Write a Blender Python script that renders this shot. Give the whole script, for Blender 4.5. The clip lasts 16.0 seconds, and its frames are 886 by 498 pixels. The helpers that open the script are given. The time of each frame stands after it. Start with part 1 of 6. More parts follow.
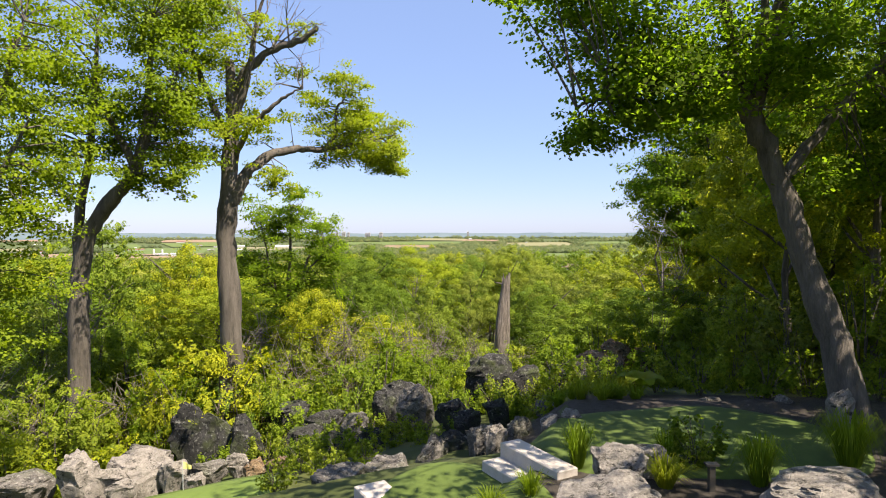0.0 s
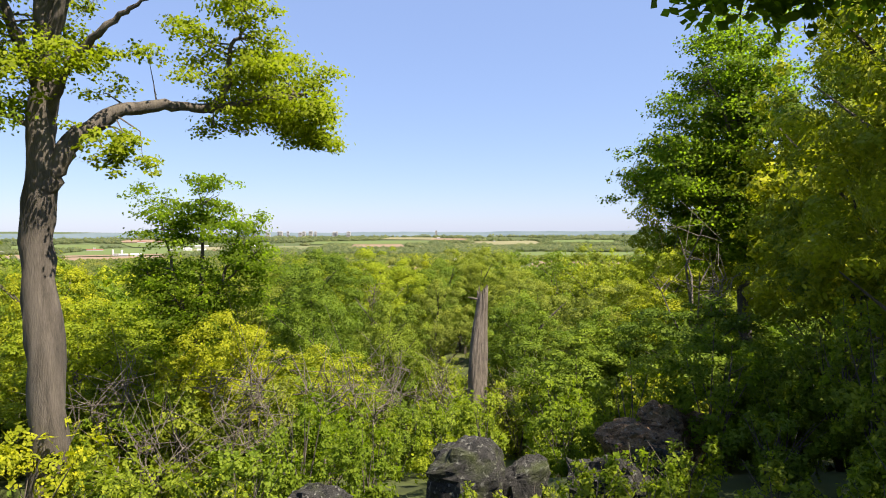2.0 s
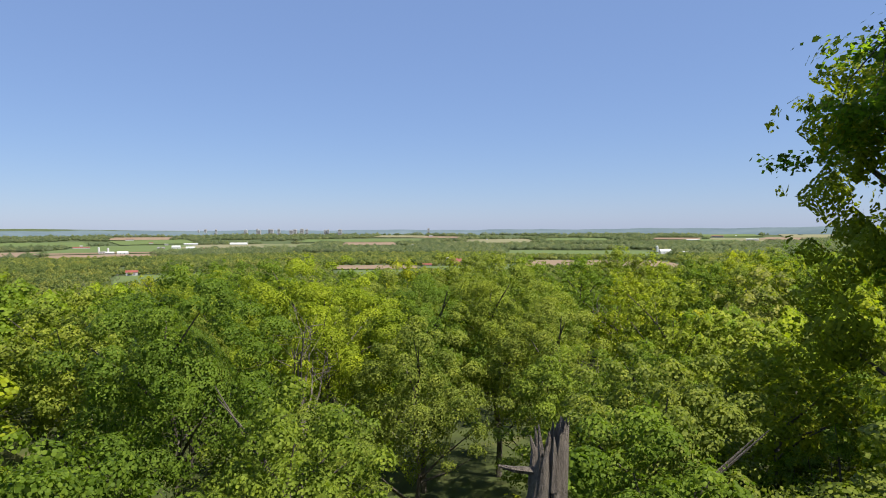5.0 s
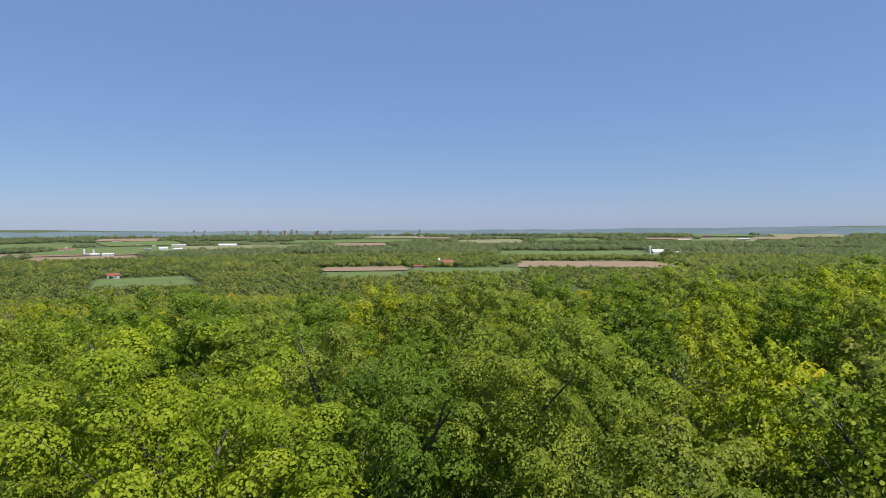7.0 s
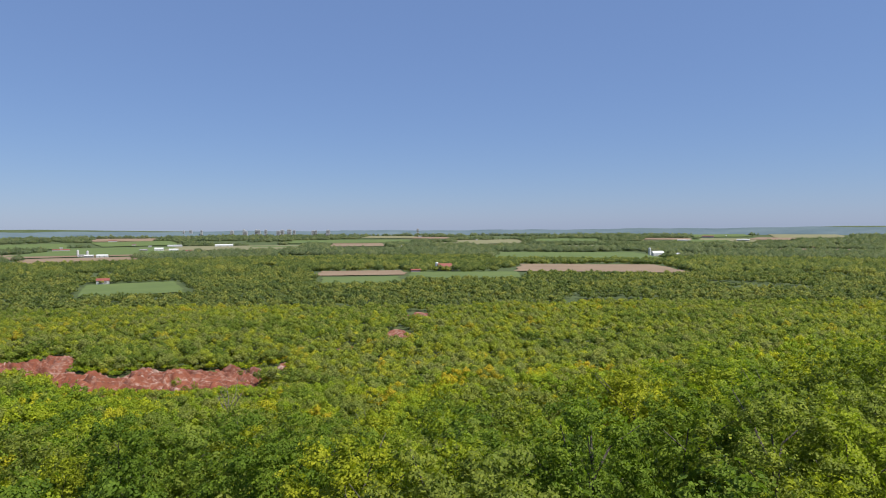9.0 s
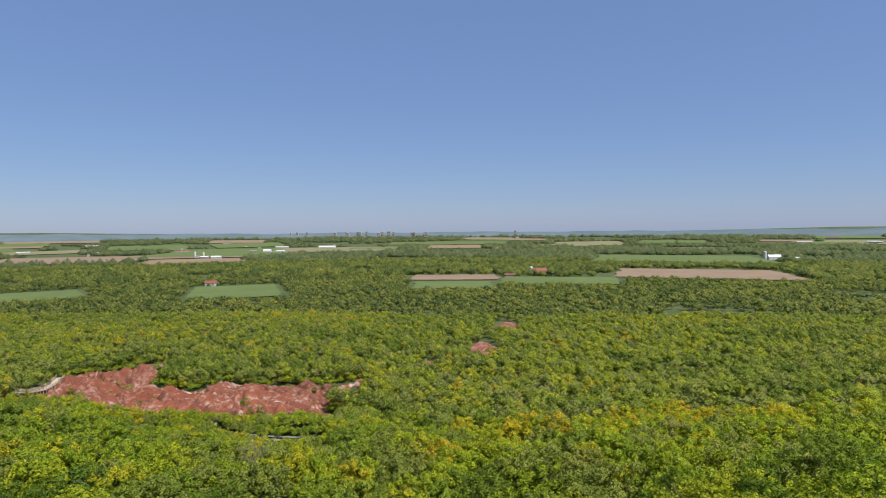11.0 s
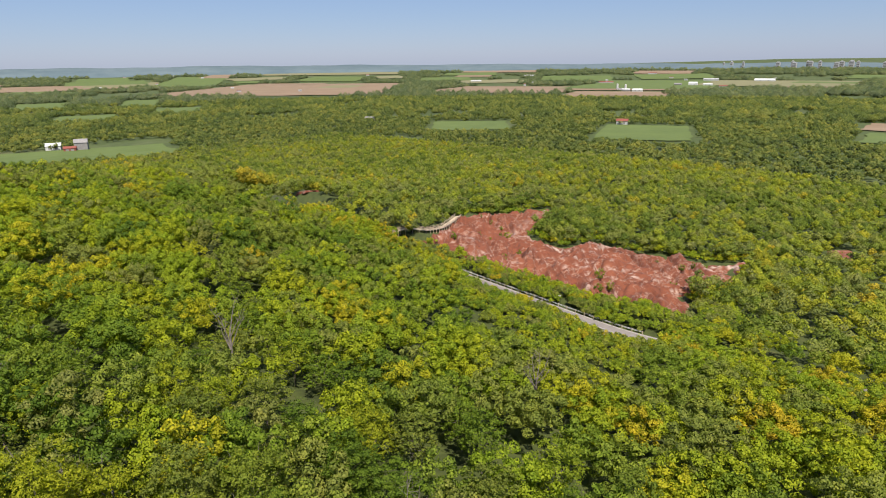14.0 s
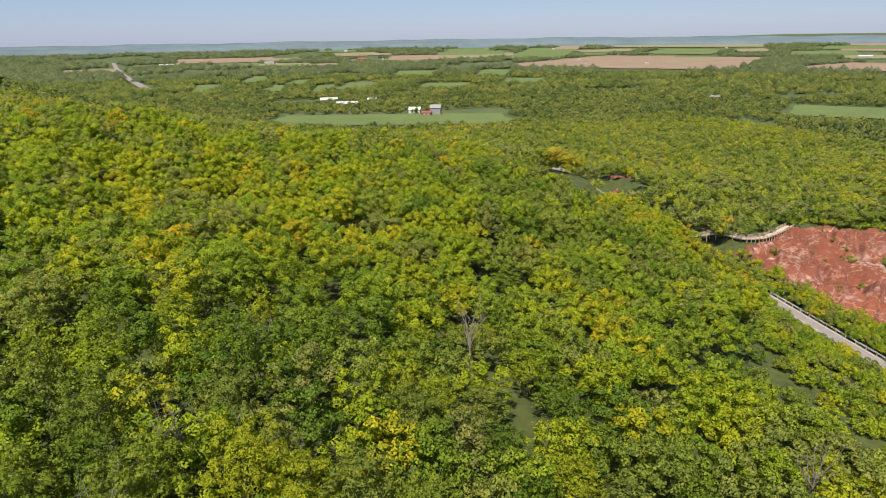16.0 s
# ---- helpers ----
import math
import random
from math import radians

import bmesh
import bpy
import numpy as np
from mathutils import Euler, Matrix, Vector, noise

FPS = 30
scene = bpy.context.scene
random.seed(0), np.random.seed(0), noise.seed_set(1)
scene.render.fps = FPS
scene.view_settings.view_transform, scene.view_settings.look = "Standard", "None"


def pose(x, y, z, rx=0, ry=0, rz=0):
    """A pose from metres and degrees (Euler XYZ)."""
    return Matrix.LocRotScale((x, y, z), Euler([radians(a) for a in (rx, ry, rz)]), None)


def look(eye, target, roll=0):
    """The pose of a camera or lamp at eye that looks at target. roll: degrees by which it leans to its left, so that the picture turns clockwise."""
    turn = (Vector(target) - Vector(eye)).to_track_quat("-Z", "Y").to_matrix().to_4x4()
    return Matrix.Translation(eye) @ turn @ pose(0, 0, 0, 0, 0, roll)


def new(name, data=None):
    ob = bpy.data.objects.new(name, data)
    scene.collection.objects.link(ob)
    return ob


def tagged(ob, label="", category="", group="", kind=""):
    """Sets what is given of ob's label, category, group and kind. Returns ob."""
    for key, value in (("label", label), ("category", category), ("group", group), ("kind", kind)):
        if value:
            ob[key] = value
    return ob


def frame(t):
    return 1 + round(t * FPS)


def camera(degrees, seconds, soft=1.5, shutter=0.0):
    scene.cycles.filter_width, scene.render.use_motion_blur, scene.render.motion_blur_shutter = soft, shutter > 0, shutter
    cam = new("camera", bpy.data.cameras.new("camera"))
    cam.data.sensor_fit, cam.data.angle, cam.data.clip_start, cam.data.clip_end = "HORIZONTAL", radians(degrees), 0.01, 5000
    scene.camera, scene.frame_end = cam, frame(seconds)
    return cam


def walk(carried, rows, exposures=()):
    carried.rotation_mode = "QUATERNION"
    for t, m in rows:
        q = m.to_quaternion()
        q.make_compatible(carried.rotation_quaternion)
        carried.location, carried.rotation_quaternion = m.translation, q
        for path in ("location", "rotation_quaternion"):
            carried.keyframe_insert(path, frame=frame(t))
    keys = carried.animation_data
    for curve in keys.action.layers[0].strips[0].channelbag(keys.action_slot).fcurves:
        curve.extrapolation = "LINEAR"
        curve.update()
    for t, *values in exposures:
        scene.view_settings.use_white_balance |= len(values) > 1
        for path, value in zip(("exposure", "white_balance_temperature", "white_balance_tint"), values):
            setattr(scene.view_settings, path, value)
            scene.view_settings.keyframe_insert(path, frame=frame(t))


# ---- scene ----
cam = camera(70.48, 16.0, soft=1.0)
PATH = [
    (0, (0.00, 0.00, 5.00), (-0.112, 9.995, 4.686), -0.10),
    (0.5, (0.09, 2.08, 5.01), (0.134, 12.073, 4.699), -0.17),
    (1, (0.24, 4.64, 5.04), (0.448, 14.631, 4.714), -0.26),
    (1.5, (0.35, 7.59, 5.06), (0.680, 17.581, 4.731), -0.28),
    (2, (0.48, 10.80, 5.06), (0.872, 20.788, 4.727), -0.26),
    (2.5, (0.67, 14.29, 5.08), (1.094, 24.278, 4.746), -0.24),
    (3, (0.85, 18.06, 5.13), (1.303, 28.047, 4.791), -0.25),
    (3.5, (1.02, 22.23, 5.09), (1.493, 32.216, 4.762), -0.25),
    (4, (1.30, 26.86, 5.05), (1.782, 36.848, 4.726), -0.22),
    (4.5, (1.65, 31.94, 5.04), (2.132, 41.919, 4.695), -0.19),
    (5, (1.92, 37.31, 5.00), (2.433, 47.285, 4.634), -0.18),
    (5.5, (2.12, 42.80, 4.96), (2.682, 52.775, 4.581), -0.19),
    (6, (2.35, 48.26, 5.01), (2.942, 58.231, 4.628), -0.22),
    (6.5, (2.66, 53.59, 5.28), (3.279, 63.561, 4.937), -0.27),
    (7, (2.98, 58.83, 5.93), (3.633, 68.800, 5.567), -0.30),
    (7.5, (3.25, 64.20, 7.55), (3.925, 74.174, 7.191), -0.19),
    (8, (3.49, 69.67, 9.57), (4.184, 79.636, 9.212), -0.17),
    (8.5, (3.89, 75.00, 11.48), (4.587, 84.969, 11.112), -0.25),
    (9, (4.87, 79.92, 13.11), (5.551, 89.890, 12.731), -0.27),
    (9.5, (6.50, 84.36, 14.50), (7.160, 94.334, 14.116), -0.25),
    (10, (8.63, 88.41, 15.75), (9.120, 98.389, 15.364), -0.23),
    (10.5, (11.01, 92.20, 16.98), (11.054, 102.196, 16.590), -0.27),
    (11, (13.39, 95.91, 18.28), (12.504, 105.862, 17.922), -0.45),
    (11.5, (15.57, 99.65, 19.69), (13.704, 109.456, 19.164), -0.60),
    (12, (17.47, 103.42, 21.17), (14.662, 112.970, 20.248), -0.71),
    (12.5, (19.10, 107.18, 22.75), (15.213, 116.284, 21.349), -0.83),
    (13, (20.47, 110.84, 24.51), (15.513, 119.319, 22.606), -0.87),
    (13.5, (21.52, 114.35, 26.49), (15.772, 122.173, 24.080), -0.82),
    (14, (22.17, 117.78, 28.47), (15.724, 124.846, 25.567), -0.76),
    (14.5, (22.39, 121.22, 30.05), (15.252, 127.416, 26.795), -0.90),
    (15, (22.11, 124.60, 31.00), (14.188, 129.775, 27.748), -0.96),
    (15.5, (21.22, 127.80, 31.43), (12.672, 131.853, 28.187), -0.99),
    (16, (19.73, 130.78, 31.49), (10.707, 133.634, 28.253), -0.94),
]
EXPOSURES = [(0.0, 1.5, 7300, 13), (1.5, 1.48, 7300, 13), (2.5, 1.36, 7200, 12), (3.5, 1.2, 7000, 11), (5.0, 0.86, 6600, 9), (8.0, 0.55, 6300, 9), (11.0, 0.5, 6400, 10), (13.0, 0.6, 6650, 11), (16.0, 0.76, 6850, 11)]
walk(cam, [(t, look(eye, target, roll)) for t, eye, target, roll in PATH], EXPOSURES)

# ---- sky and sun ----
SUN_DIR = Vector((0.43, -0.29, 0.86)).normalized()  # towards the sun
world = bpy.data.worlds.new("sky")
scene.world = world
world.use_nodes = True
nt = world.node_tree
sky = nt.nodes.new("ShaderNodeTexSky")
sky.sky_type, sky.sun_disc = "NISHITA", False
sky.sun_elevation = math.asin(SUN_DIR.z)
sky.sun_rotation = math.atan2(SUN_DIR.x, SUN_DIR.y)
sky.altitude, sky.air_density, sky.dust_density, sky.ozone_density = 300, 1.0, 0.3, 5.0
haze = nt.nodes.new("ShaderNodeMix")  # light summer haze evens out the blue
haze.data_type = "RGBA"
haze.inputs["Factor"].default_value, haze.inputs["B"].default_value = 0.5, (2.5, 3.8, 7.6, 1)
nt.links.new(sky.outputs[0], haze.inputs["A"])
nt.links.new(haze.outputs["Result"], nt.nodes["Background"].inputs[0])
nt.nodes["Background"].inputs[1].default_value = 0.063
sun_data = bpy.data.lights.new("sun", "SUN")
sun_data.energy, sun_data.angle, sun_data.color = 5.0, radians(0.5), (1.0, 0.95, 0.86)
sun = new("sun", sun_data)
sun.matrix_basis = look(SUN_DIR * 300, (0, 0, 0))


# ---- materials ----
def nodes_of(name, rough=0.8):
    m = bpy.data.materials.new(name)
    m.use_nodes = True
    t = m.node_tree
    b = t.nodes["Principled BSDF"]
    b.inputs["Roughness"].default_value = rough
    b.inputs["Specular IOR Level"].default_value = 0.3
    return m, t, b


def ramp(t, source, stops, smooth=True):
    r = t.nodes.new("ShaderNodeValToRGB")
    e = r.color_ramp.elements
    while len(e) < len(stops):
        e.new(0.5)
    for k, (at, c) in enumerate(stops):
        e[k].position, e[k].color = at, (*c, 1)
    if not smooth:
        r.color_ramp.interpolation = "CONSTANT"
    t.links.new(source, r.inputs[0])
    return r.outputs[0]


def noise_of(t, scale, detail=4, rough=0.6, stretch=None, kind="ShaderNodeTexNoise"):
    n = t.nodes.new(kind)
    n.inputs["Scale"].default_value = scale
    if kind == "ShaderNodeTexNoise":
        n.inputs["Detail"].default_value, n.inputs["Roughness"].default_value = detail, rough
    g = t.nodes.new("ShaderNodeNewGeometry")
    src = g.outputs["Position"]
    if stretch:
        mp = t.nodes.new("ShaderNodeMapping")
        mp.inputs["Scale"].default_value = stretch
        t.links.new(src, mp.inputs[0])
        src = mp.outputs[0]
    t.links.new(src, n.inputs["Vector"])
    return n.outputs[0]


def mix(t, fac, a, b, kind="MIX"):
    m = t.nodes.new("ShaderNodeMix")
    m.data_type, m.blend_type = "RGBA", kind
    for sock, v in ((m.inputs["Factor"], fac), (m.inputs["A"], a), (m.inputs["B"], b)):
        if isinstance(v, (int, float)):
            sock.default_value = v
        elif isinstance(v, tuple):
            sock.default_value = (*v, 1)
        else:
            t.links.new(v, sock)
    return m.outputs["Result"]


def bump(t, b, height, strength, distance):
    n = t.nodes.new("ShaderNodeBump")
    n.inputs["Strength"].default_value, n.inputs["Distance"].default_value = strength, distance
    t.links.new(height, n.inputs["Height"])
    t.links.new(n.outputs[0], b.inputs["Normal"])


def surface(name, dark, light, scale, rough=0.85, bumpy=0.4, depth=0.02, stretch=None, third=None):
    """Two-scale coloured surface with relief."""
    m, t, b = nodes_of(name, rough)
    coarse, fine = noise_of(t, scale, 5, 0.65, stretch), noise_of(t, scale * 9, 4, 0.7, stretch)
    mid = tuple((p + q) / 2 for p, q in zip(dark, light))
    c = ramp(t, coarse, [(0.3, dark), (0.5, third or mid), (0.7, light)])
    c = mix(t, 0.35, c, ramp(t, fine, [(0.3, dark), (0.7, light)]))
    t.links.new(c, b.inputs["Base Color"])
    bump(t, b, fine, bumpy, depth)
    return m


def leaf_material(name, stops, per="object", through_light=0.42, sprays=0.0):
    """Leaf, thin enough to let light through; hue differs from plant to plant and from leaf to leaf."""
    m, t, b = nodes_of(name, 0.6)
    b.inputs["Specular IOR Level"].default_value = 0.12
    if per == "object":
        src = t.nodes.new("ShaderNodeObjectInfo").outputs["Random"]
    else:
        a = t.nodes.new("ShaderNodeAttribute")
        a.attribute_name = "tint"
        src = a.outputs["Fac"]
    base = ramp(t, src, stops)
    geo = t.nodes.new("ShaderNodeNewGeometry")
    var = ramp(t, geo.outputs["Random Per Island"], [(0.0, (0.75, 0.8, 0.7)), (0.5, (1, 1, 1)), (1.0, (1.25, 1.18, 1.0))])
    c = mix(t, 1.0, base, var, "MULTIPLY")
    cells = None
    if sprays:  # a spray of many leaves: each leaf has its own tone and tilt, with gaps between
        cells = t.nodes.new("ShaderNodeTexVoronoi")
        cells.inputs["Scale"].default_value = sprays
        t.links.new(geo.outputs["Position"], cells.inputs["Vector"])
        sep = t.nodes.new("ShaderNodeSeparateColor")
        t.links.new(cells.outputs["Color"], sep.inputs[0])
        c = mix(t, 1.0, c, ramp(t, sep.outputs[0], [(0.0, (0.72, 0.76, 0.7)), (0.5, (1, 1, 1)), (1.0, (1.3, 1.22, 1.1))]), "MULTIPLY")
        off = t.nodes.new("ShaderNodeVectorMath")
        off.operation = "SUBTRACT"
        off.inputs[1].default_value = (0.5, 0.5, 0.5)
        t.links.new(cells.outputs["Color"], off.inputs[0])
        tilt = t.nodes.new("ShaderNodeVectorMath")
        tilt.operation = "MULTIPLY_ADD"
        tilt.inputs[1].default_value = (1.3, 1.3, 1.3)
        t.links.new(off.outputs[0], tilt.inputs[0])
        t.links.new(geo.outputs["Normal"], tilt.inputs[2])
        unit = t.nodes.new("ShaderNodeVectorMath")
        unit.operation = "NORMALIZE"
        t.links.new(tilt.outputs[0], unit.inputs[0])
        t.links.new(unit.outputs[0], b.inputs["Normal"])
    t.links.new(c, b.inputs["Base Color"])
    tr = t.nodes.new("ShaderNodeBsdfTranslucent")
    t.links.new(mix(t, 1.0, c, (1.25, 1.35, 0.6), "MULTIPLY"), tr.inputs[0])
    ms = t.nodes.new("ShaderNodeMixShader")
    ms.inputs[0].default_value = through_light
    out = t.nodes["Material Output"]
    t.links.new(b.outputs[0], ms.inputs[1])
    t.links.new(tr.outputs[0], ms.inputs[2])
    if cells:
        hole = t.nodes.new("ShaderNodeMath")
        hole.operation = "GREATER_THAN"
        hole.inputs[1].default_value = 0.54
        t.links.new(cells.outputs["Distance"], hole.inputs[0])
        clear, cut = t.nodes.new("ShaderNodeBsdfTransparent"), t.nodes.new("ShaderNodeMixShader")
        t.links.new(hole.outputs[0], cut.inputs[0])
        t.links.new(ms.outputs[0], cut.inputs[1])
        t.links.new(clear.outputs[0], cut.inputs[2])
        ms = cut
    t.links.new(ms.outputs[0], out.inputs[0])
    return m


GREENS = [
    (0.0, (0.093, 0.152, 0.021)), (0.18, (0.156, 0.223, 0.023)), (0.34, (0.188, 0.202, 0.055)), (0.5, (0.195, 0.267, 0.021)),
    (0.72, (0.279, 0.310, 0.018)), (0.88, (0.351, 0.318, 0.021)), (0.97, (0.390, 0.275, 0.025)), (1.0, (0.422, 0.215, 0.035)),
]
NEAR_GREENS = [(0.0, (0.100, 0.158, 0.019)), (0.3, (0.135, 0.196, 0.021)), (0.5, (0.162, 0.196, 0.037)), (0.75, (0.205, 0.262, 0.019)), (1.0, (0.262, 0.282, 0.019))]
M_leaf = leaf_material("leaf", NEAR_GREENS, sprays=6.5)
M_leaf_close = leaf_material("leaf_close", [(at, tuple(v * 0.96 for v in c)) for at, c in NEAR_GREENS], sprays=11.0)
M_leaf_coarse = leaf_material("leaf_coarse", NEAR_GREENS, sprays=4.6)
M_leaf_hill = leaf_material("leaf_hill", GREENS, "tint", sprays=4.2)
VALLEY_GREENS = [
    (0.0, (0.100, 0.144, 0.026)), (0.25, (0.159, 0.206, 0.033)), (0.45, (0.195, 0.210, 0.071)), (0.6, (0.210, 0.253, 0.031)), (0.8, (0.266, 0.281, 0.028)), (1.0, (0.366, 0.266, 0.031)),
]
M_leaf_valley = leaf_material("leaf_valley", VALLEY_GREENS, "tint", sprays=2.2)
# distance haze is mixed into these leaf greens: bluer far off, greyest at the horizon
FAR_HAZED_GREENS = [(0.0, (0.070, 0.100, 0.037)), (0.3, (0.116, 0.147, 0.046)), (0.6, (0.162, 0.185, 0.054)), (1.0, (0.226, 0.222, 0.056))]
HORIZON_HAZED_GREENS = [(0.0, (0.098, 0.130, 0.072)), (0.5, (0.128, 0.158, 0.088)), (1.0, (0.165, 0.182, 0.096))]
M_leaf_far_hazed = leaf_material("leaf_far_hazed", FAR_HAZED_GREENS, "tint", sprays=0.75)
M_leaf_horizon_hazed = leaf_material("leaf_horizon_hazed", HORIZON_HAZED_GREENS, "tint", sprays=0.75)
M_leaf_bush = leaf_material("leaf_bush", [(0.0, (0.115, 0.175, 0.016)), (0.5, (0.165, 0.232, 0.022)), (1.0, (0.205, 0.25, 0.032))], through_light=0.5, sprays=12.0)
M_leaf_bright = leaf_material("leaf_spring", [(0.0, (0.124, 0.185, 0.014)), (0.5, (0.178, 0.230, 0.016)), (1.0, (0.216, 0.235, 0.022))], through_light=0.5)
M_leaf_deep = leaf_material("leaf_maple", [(0.0, (0.12, 0.19, 0.02)), (1.0, (0.155, 0.225, 0.022))], through_light=0.75)
M_bark = surface("bark", (0.035, 0.03, 0.025), (0.17, 0.145, 0.12), 4.0, 0.95, 0.9, 0.05, (1, 1, 0.12))
M_dead = surface("dead_wood", (0.045, 0.037, 0.032), (0.30, 0.255, 0.215), 7.0, 0.95, 1.0, 0.08, (1, 1, 0.22))


def rock_material(name, dark, mid, light, moss, lichen):
    """Weathered stone: blotches, dark seams, pale lichen spots and a little moss."""
    m, t, b = nodes_of(name, 0.92)
    blot, grain, spots, seams = noise_of(t, 2.6, 6, 0.7), noise_of(t, 22, 5, 0.75), noise_of(t, 9, 3, 0.5), noise_of(t, 3.5, 8, 0.8, (1, 1, 2.2))
    c = ramp(t, blot, [(0.32, dark), (0.5, mid), (0.68, light)])
    c = mix(t, 0.5, c, ramp(t, grain, [(0.35, dark), (0.65, light)]))
    c = mix(t, ramp(t, seams, [(0.40, (1, 1, 1)), (0.47, (0, 0, 0))]), c, tuple(v * 0.4 for v in dark))
    c = mix(t, ramp(t, spots, [(0.60, (0, 0, 0)), (0.66, (lichen, lichen, lichen))]), c, (0.36, 0.36, 0.32))
    c = mix(t, ramp(t, noise_of(t, 1.4, 4), [(0.5, (0, 0, 0)), (0.68, (moss, moss, moss))]), c, (0.05, 0.065, 0.015))
    t.links.new(c, b.inputs["Base Color"])
    bump(t, b, mix(t, 0.5, grain, seams), 1.0, 0.09)
    return m


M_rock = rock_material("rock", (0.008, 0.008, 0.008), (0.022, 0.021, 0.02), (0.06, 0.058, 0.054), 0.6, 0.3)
M_rock_mid = rock_material("weathered_rock", (0.035, 0.032, 0.028), (0.11, 0.1, 0.088), (0.24, 0.215, 0.19), 0.4, 0.4)
M_rock_pale = rock_material("pale_rock", (0.085, 0.075, 0.065), (0.2, 0.178, 0.155), (0.33, 0.295, 0.26), 0.1, 0.2)
M_rock_rust = rock_material("lichened_rock", (0.03, 0.022, 0.016), (0.14, 0.075, 0.035), (0.26, 0.18, 0.11), 0.3, 0.3)
M_turf = surface("turf", (0.042, 0.068, 0.012), (0.078, 0.112, 0.02), 1.2, 0.9, 0.5, 0.01)
M_turf_pale = surface("putting_turf", (0.08, 0.125, 0.022), (0.115, 0.165, 0.03), 1.5, 0.9, 0.4, 0.01)
M_slab = surface("cut_stone", (0.34, 0.3, 0.26), (0.5, 0.45, 0.4), 4.0, 0.8, 0.5, 0.01)
M_asphalt = surface("asphalt", (0.15, 0.13, 0.12), (0.24, 0.21, 0.19), 0.6, 0.9, 0.3, 0.01)
M_line = surface("road_paint", (0.3, 0.29, 0.25), (0.48, 0.46, 0.4), 2, 0.7, 0.1, 0.005)
M_timber = surface("timber", (0.33, 0.25, 0.18), (0.5, 0.41, 0.31), 3, 0.8, 0.4, 0.01)
M_galv = surface("galvanised", (0.35, 0.35, 0.35), (0.5, 0.5, 0.5), 3, 0.5, 0.1, 0.005)
M_white = surface("white_paint", (0.42, 0.42, 0.41), (0.56, 0.56, 0.54), 1, 0.6, 0.1, 0.01)
M_roofred = surface("red_roof", (0.17, 0.05, 0.035), (0.25, 0.075, 0.055), 0.5, 0.6, 0.2, 0.02)
M_roofgrey = surface("grey_roof", (0.16, 0.15, 0.15), (0.28, 0.27, 0.26), 0.5, 0.8, 0.2, 0.02)
M_darkmetal = surface("bronze_metal", (0.05, 0.045, 0.035), (0.09, 0.08, 0.065), 6, 0.5, 0.1, 0.003)
M_cladding = surface("pale_cladding", (0.27, 0.27, 0.27), (0.38, 0.38, 0.37), 0.05, 0.7, 0.1, 0.02)
M_soil = surface("dark_mulch", (0.02, 0.016, 0.012), (0.06, 0.05, 0.04), 5, 0.95, 0.8, 0.03)


def clay_material():
    """Red shale with pale bands along the crests and in the gullies."""
    m, t, b = nodes_of("red_clay", 0.95)
    n1, n2 = noise_of(t, 0.07, 6, 0.65), noise_of(t, 0.6, 5, 0.7)
    c = ramp(t, n1, [(0.25, (0.10, 0.029, 0.015)), (0.5, (0.17, 0.049, 0.024)), (0.75, (0.225, 0.076, 0.038))])
    c = mix(t, 0.4, c, ramp(t, n2, [(0.3, (0.085, 0.029, 0.018)), (0.7, (0.21, 0.072, 0.038))]))
    a = t.nodes.new("ShaderNodeAttribute")
    a.attribute_name = "pale"
    c = mix(t, a.outputs["Fac"], c, (0.5, 0.4, 0.34))
    bands = noise_of(t, 0.13, 3, 0.55, (1, 0.45, 2.5))
    c = mix(t, ramp(t, bands, [(0.478, (0, 0, 0)), (0.5, (0.36, 0.36, 0.36)), (0.522, (0, 0, 0))]), c, (0.40, 0.29, 0.23))
    c = mix(t, ramp(t, noise_of(t, 0.5, 6, 0.7), [(0.36, (0.6, 0.6, 0.6)), (0.45, (0, 0, 0))]), c, (0.075, 0.03, 0.022))
    t.links.new(c, b.inputs["Base Color"])
    bump(t, b, n2, 0.6, 0.25)
    return m


M_clay = clay_material()


def ground_material():
    """Forest litter near by; further out a mottle of woods and meadows, greyed a little for haze."""
    m, t, b = nodes_of("ground", 0.95)
    n1, n2, n3 = noise_of(t, 0.35, 5), noise_of(t, 0.006, 8, 0.72), noise_of(t, 0.03, 6, 0.7)
    floor = ramp(t, n1, [(0.3, (0.028, 0.036, 0.010)), (0.55, (0.052, 0.066, 0.015)), (0.75, (0.08, 0.076, 0.025))])
    # paler stops carry extra blue as painted-in distance haze
    land = ramp(t, n2, [(0.35, (0.035, 0.055, 0.014)), (0.5, (0.055, 0.08, 0.018)), (0.6, (0.092, 0.108, 0.042)), (0.7, (0.14, 0.138, 0.062))])
    land = mix(t, 0.6, land, ramp(t, n3, [(0.3, (0.03, 0.048, 0.013)), (0.7, (0.086, 0.102, 0.036))]))
    a = t.nodes.new("ShaderNodeAttribute")
    a.attribute_name = "open"
    t.links.new(mix(t, a.outputs["Fac"], floor, land), b.inputs["Base Color"])
    bump(t, b, n1, 0.5, 0.1)
    return m


M_ground = ground_material()
M_field_green = surface("crop_green", (0.07, 0.10, 0.026), (0.105, 0.14, 0.036), 0.02, 0.95, 0.2, 0.1)
M_field_tan = surface("bare_field", (0.165, 0.112, 0.07), (0.23, 0.165, 0.105), 0.015, 0.95, 0.2, 0.1)
M_field_straw = surface("dry_field", (0.14, 0.135, 0.065), (0.19, 0.175, 0.09), 0.015, 0.95, 0.2, 0.1)


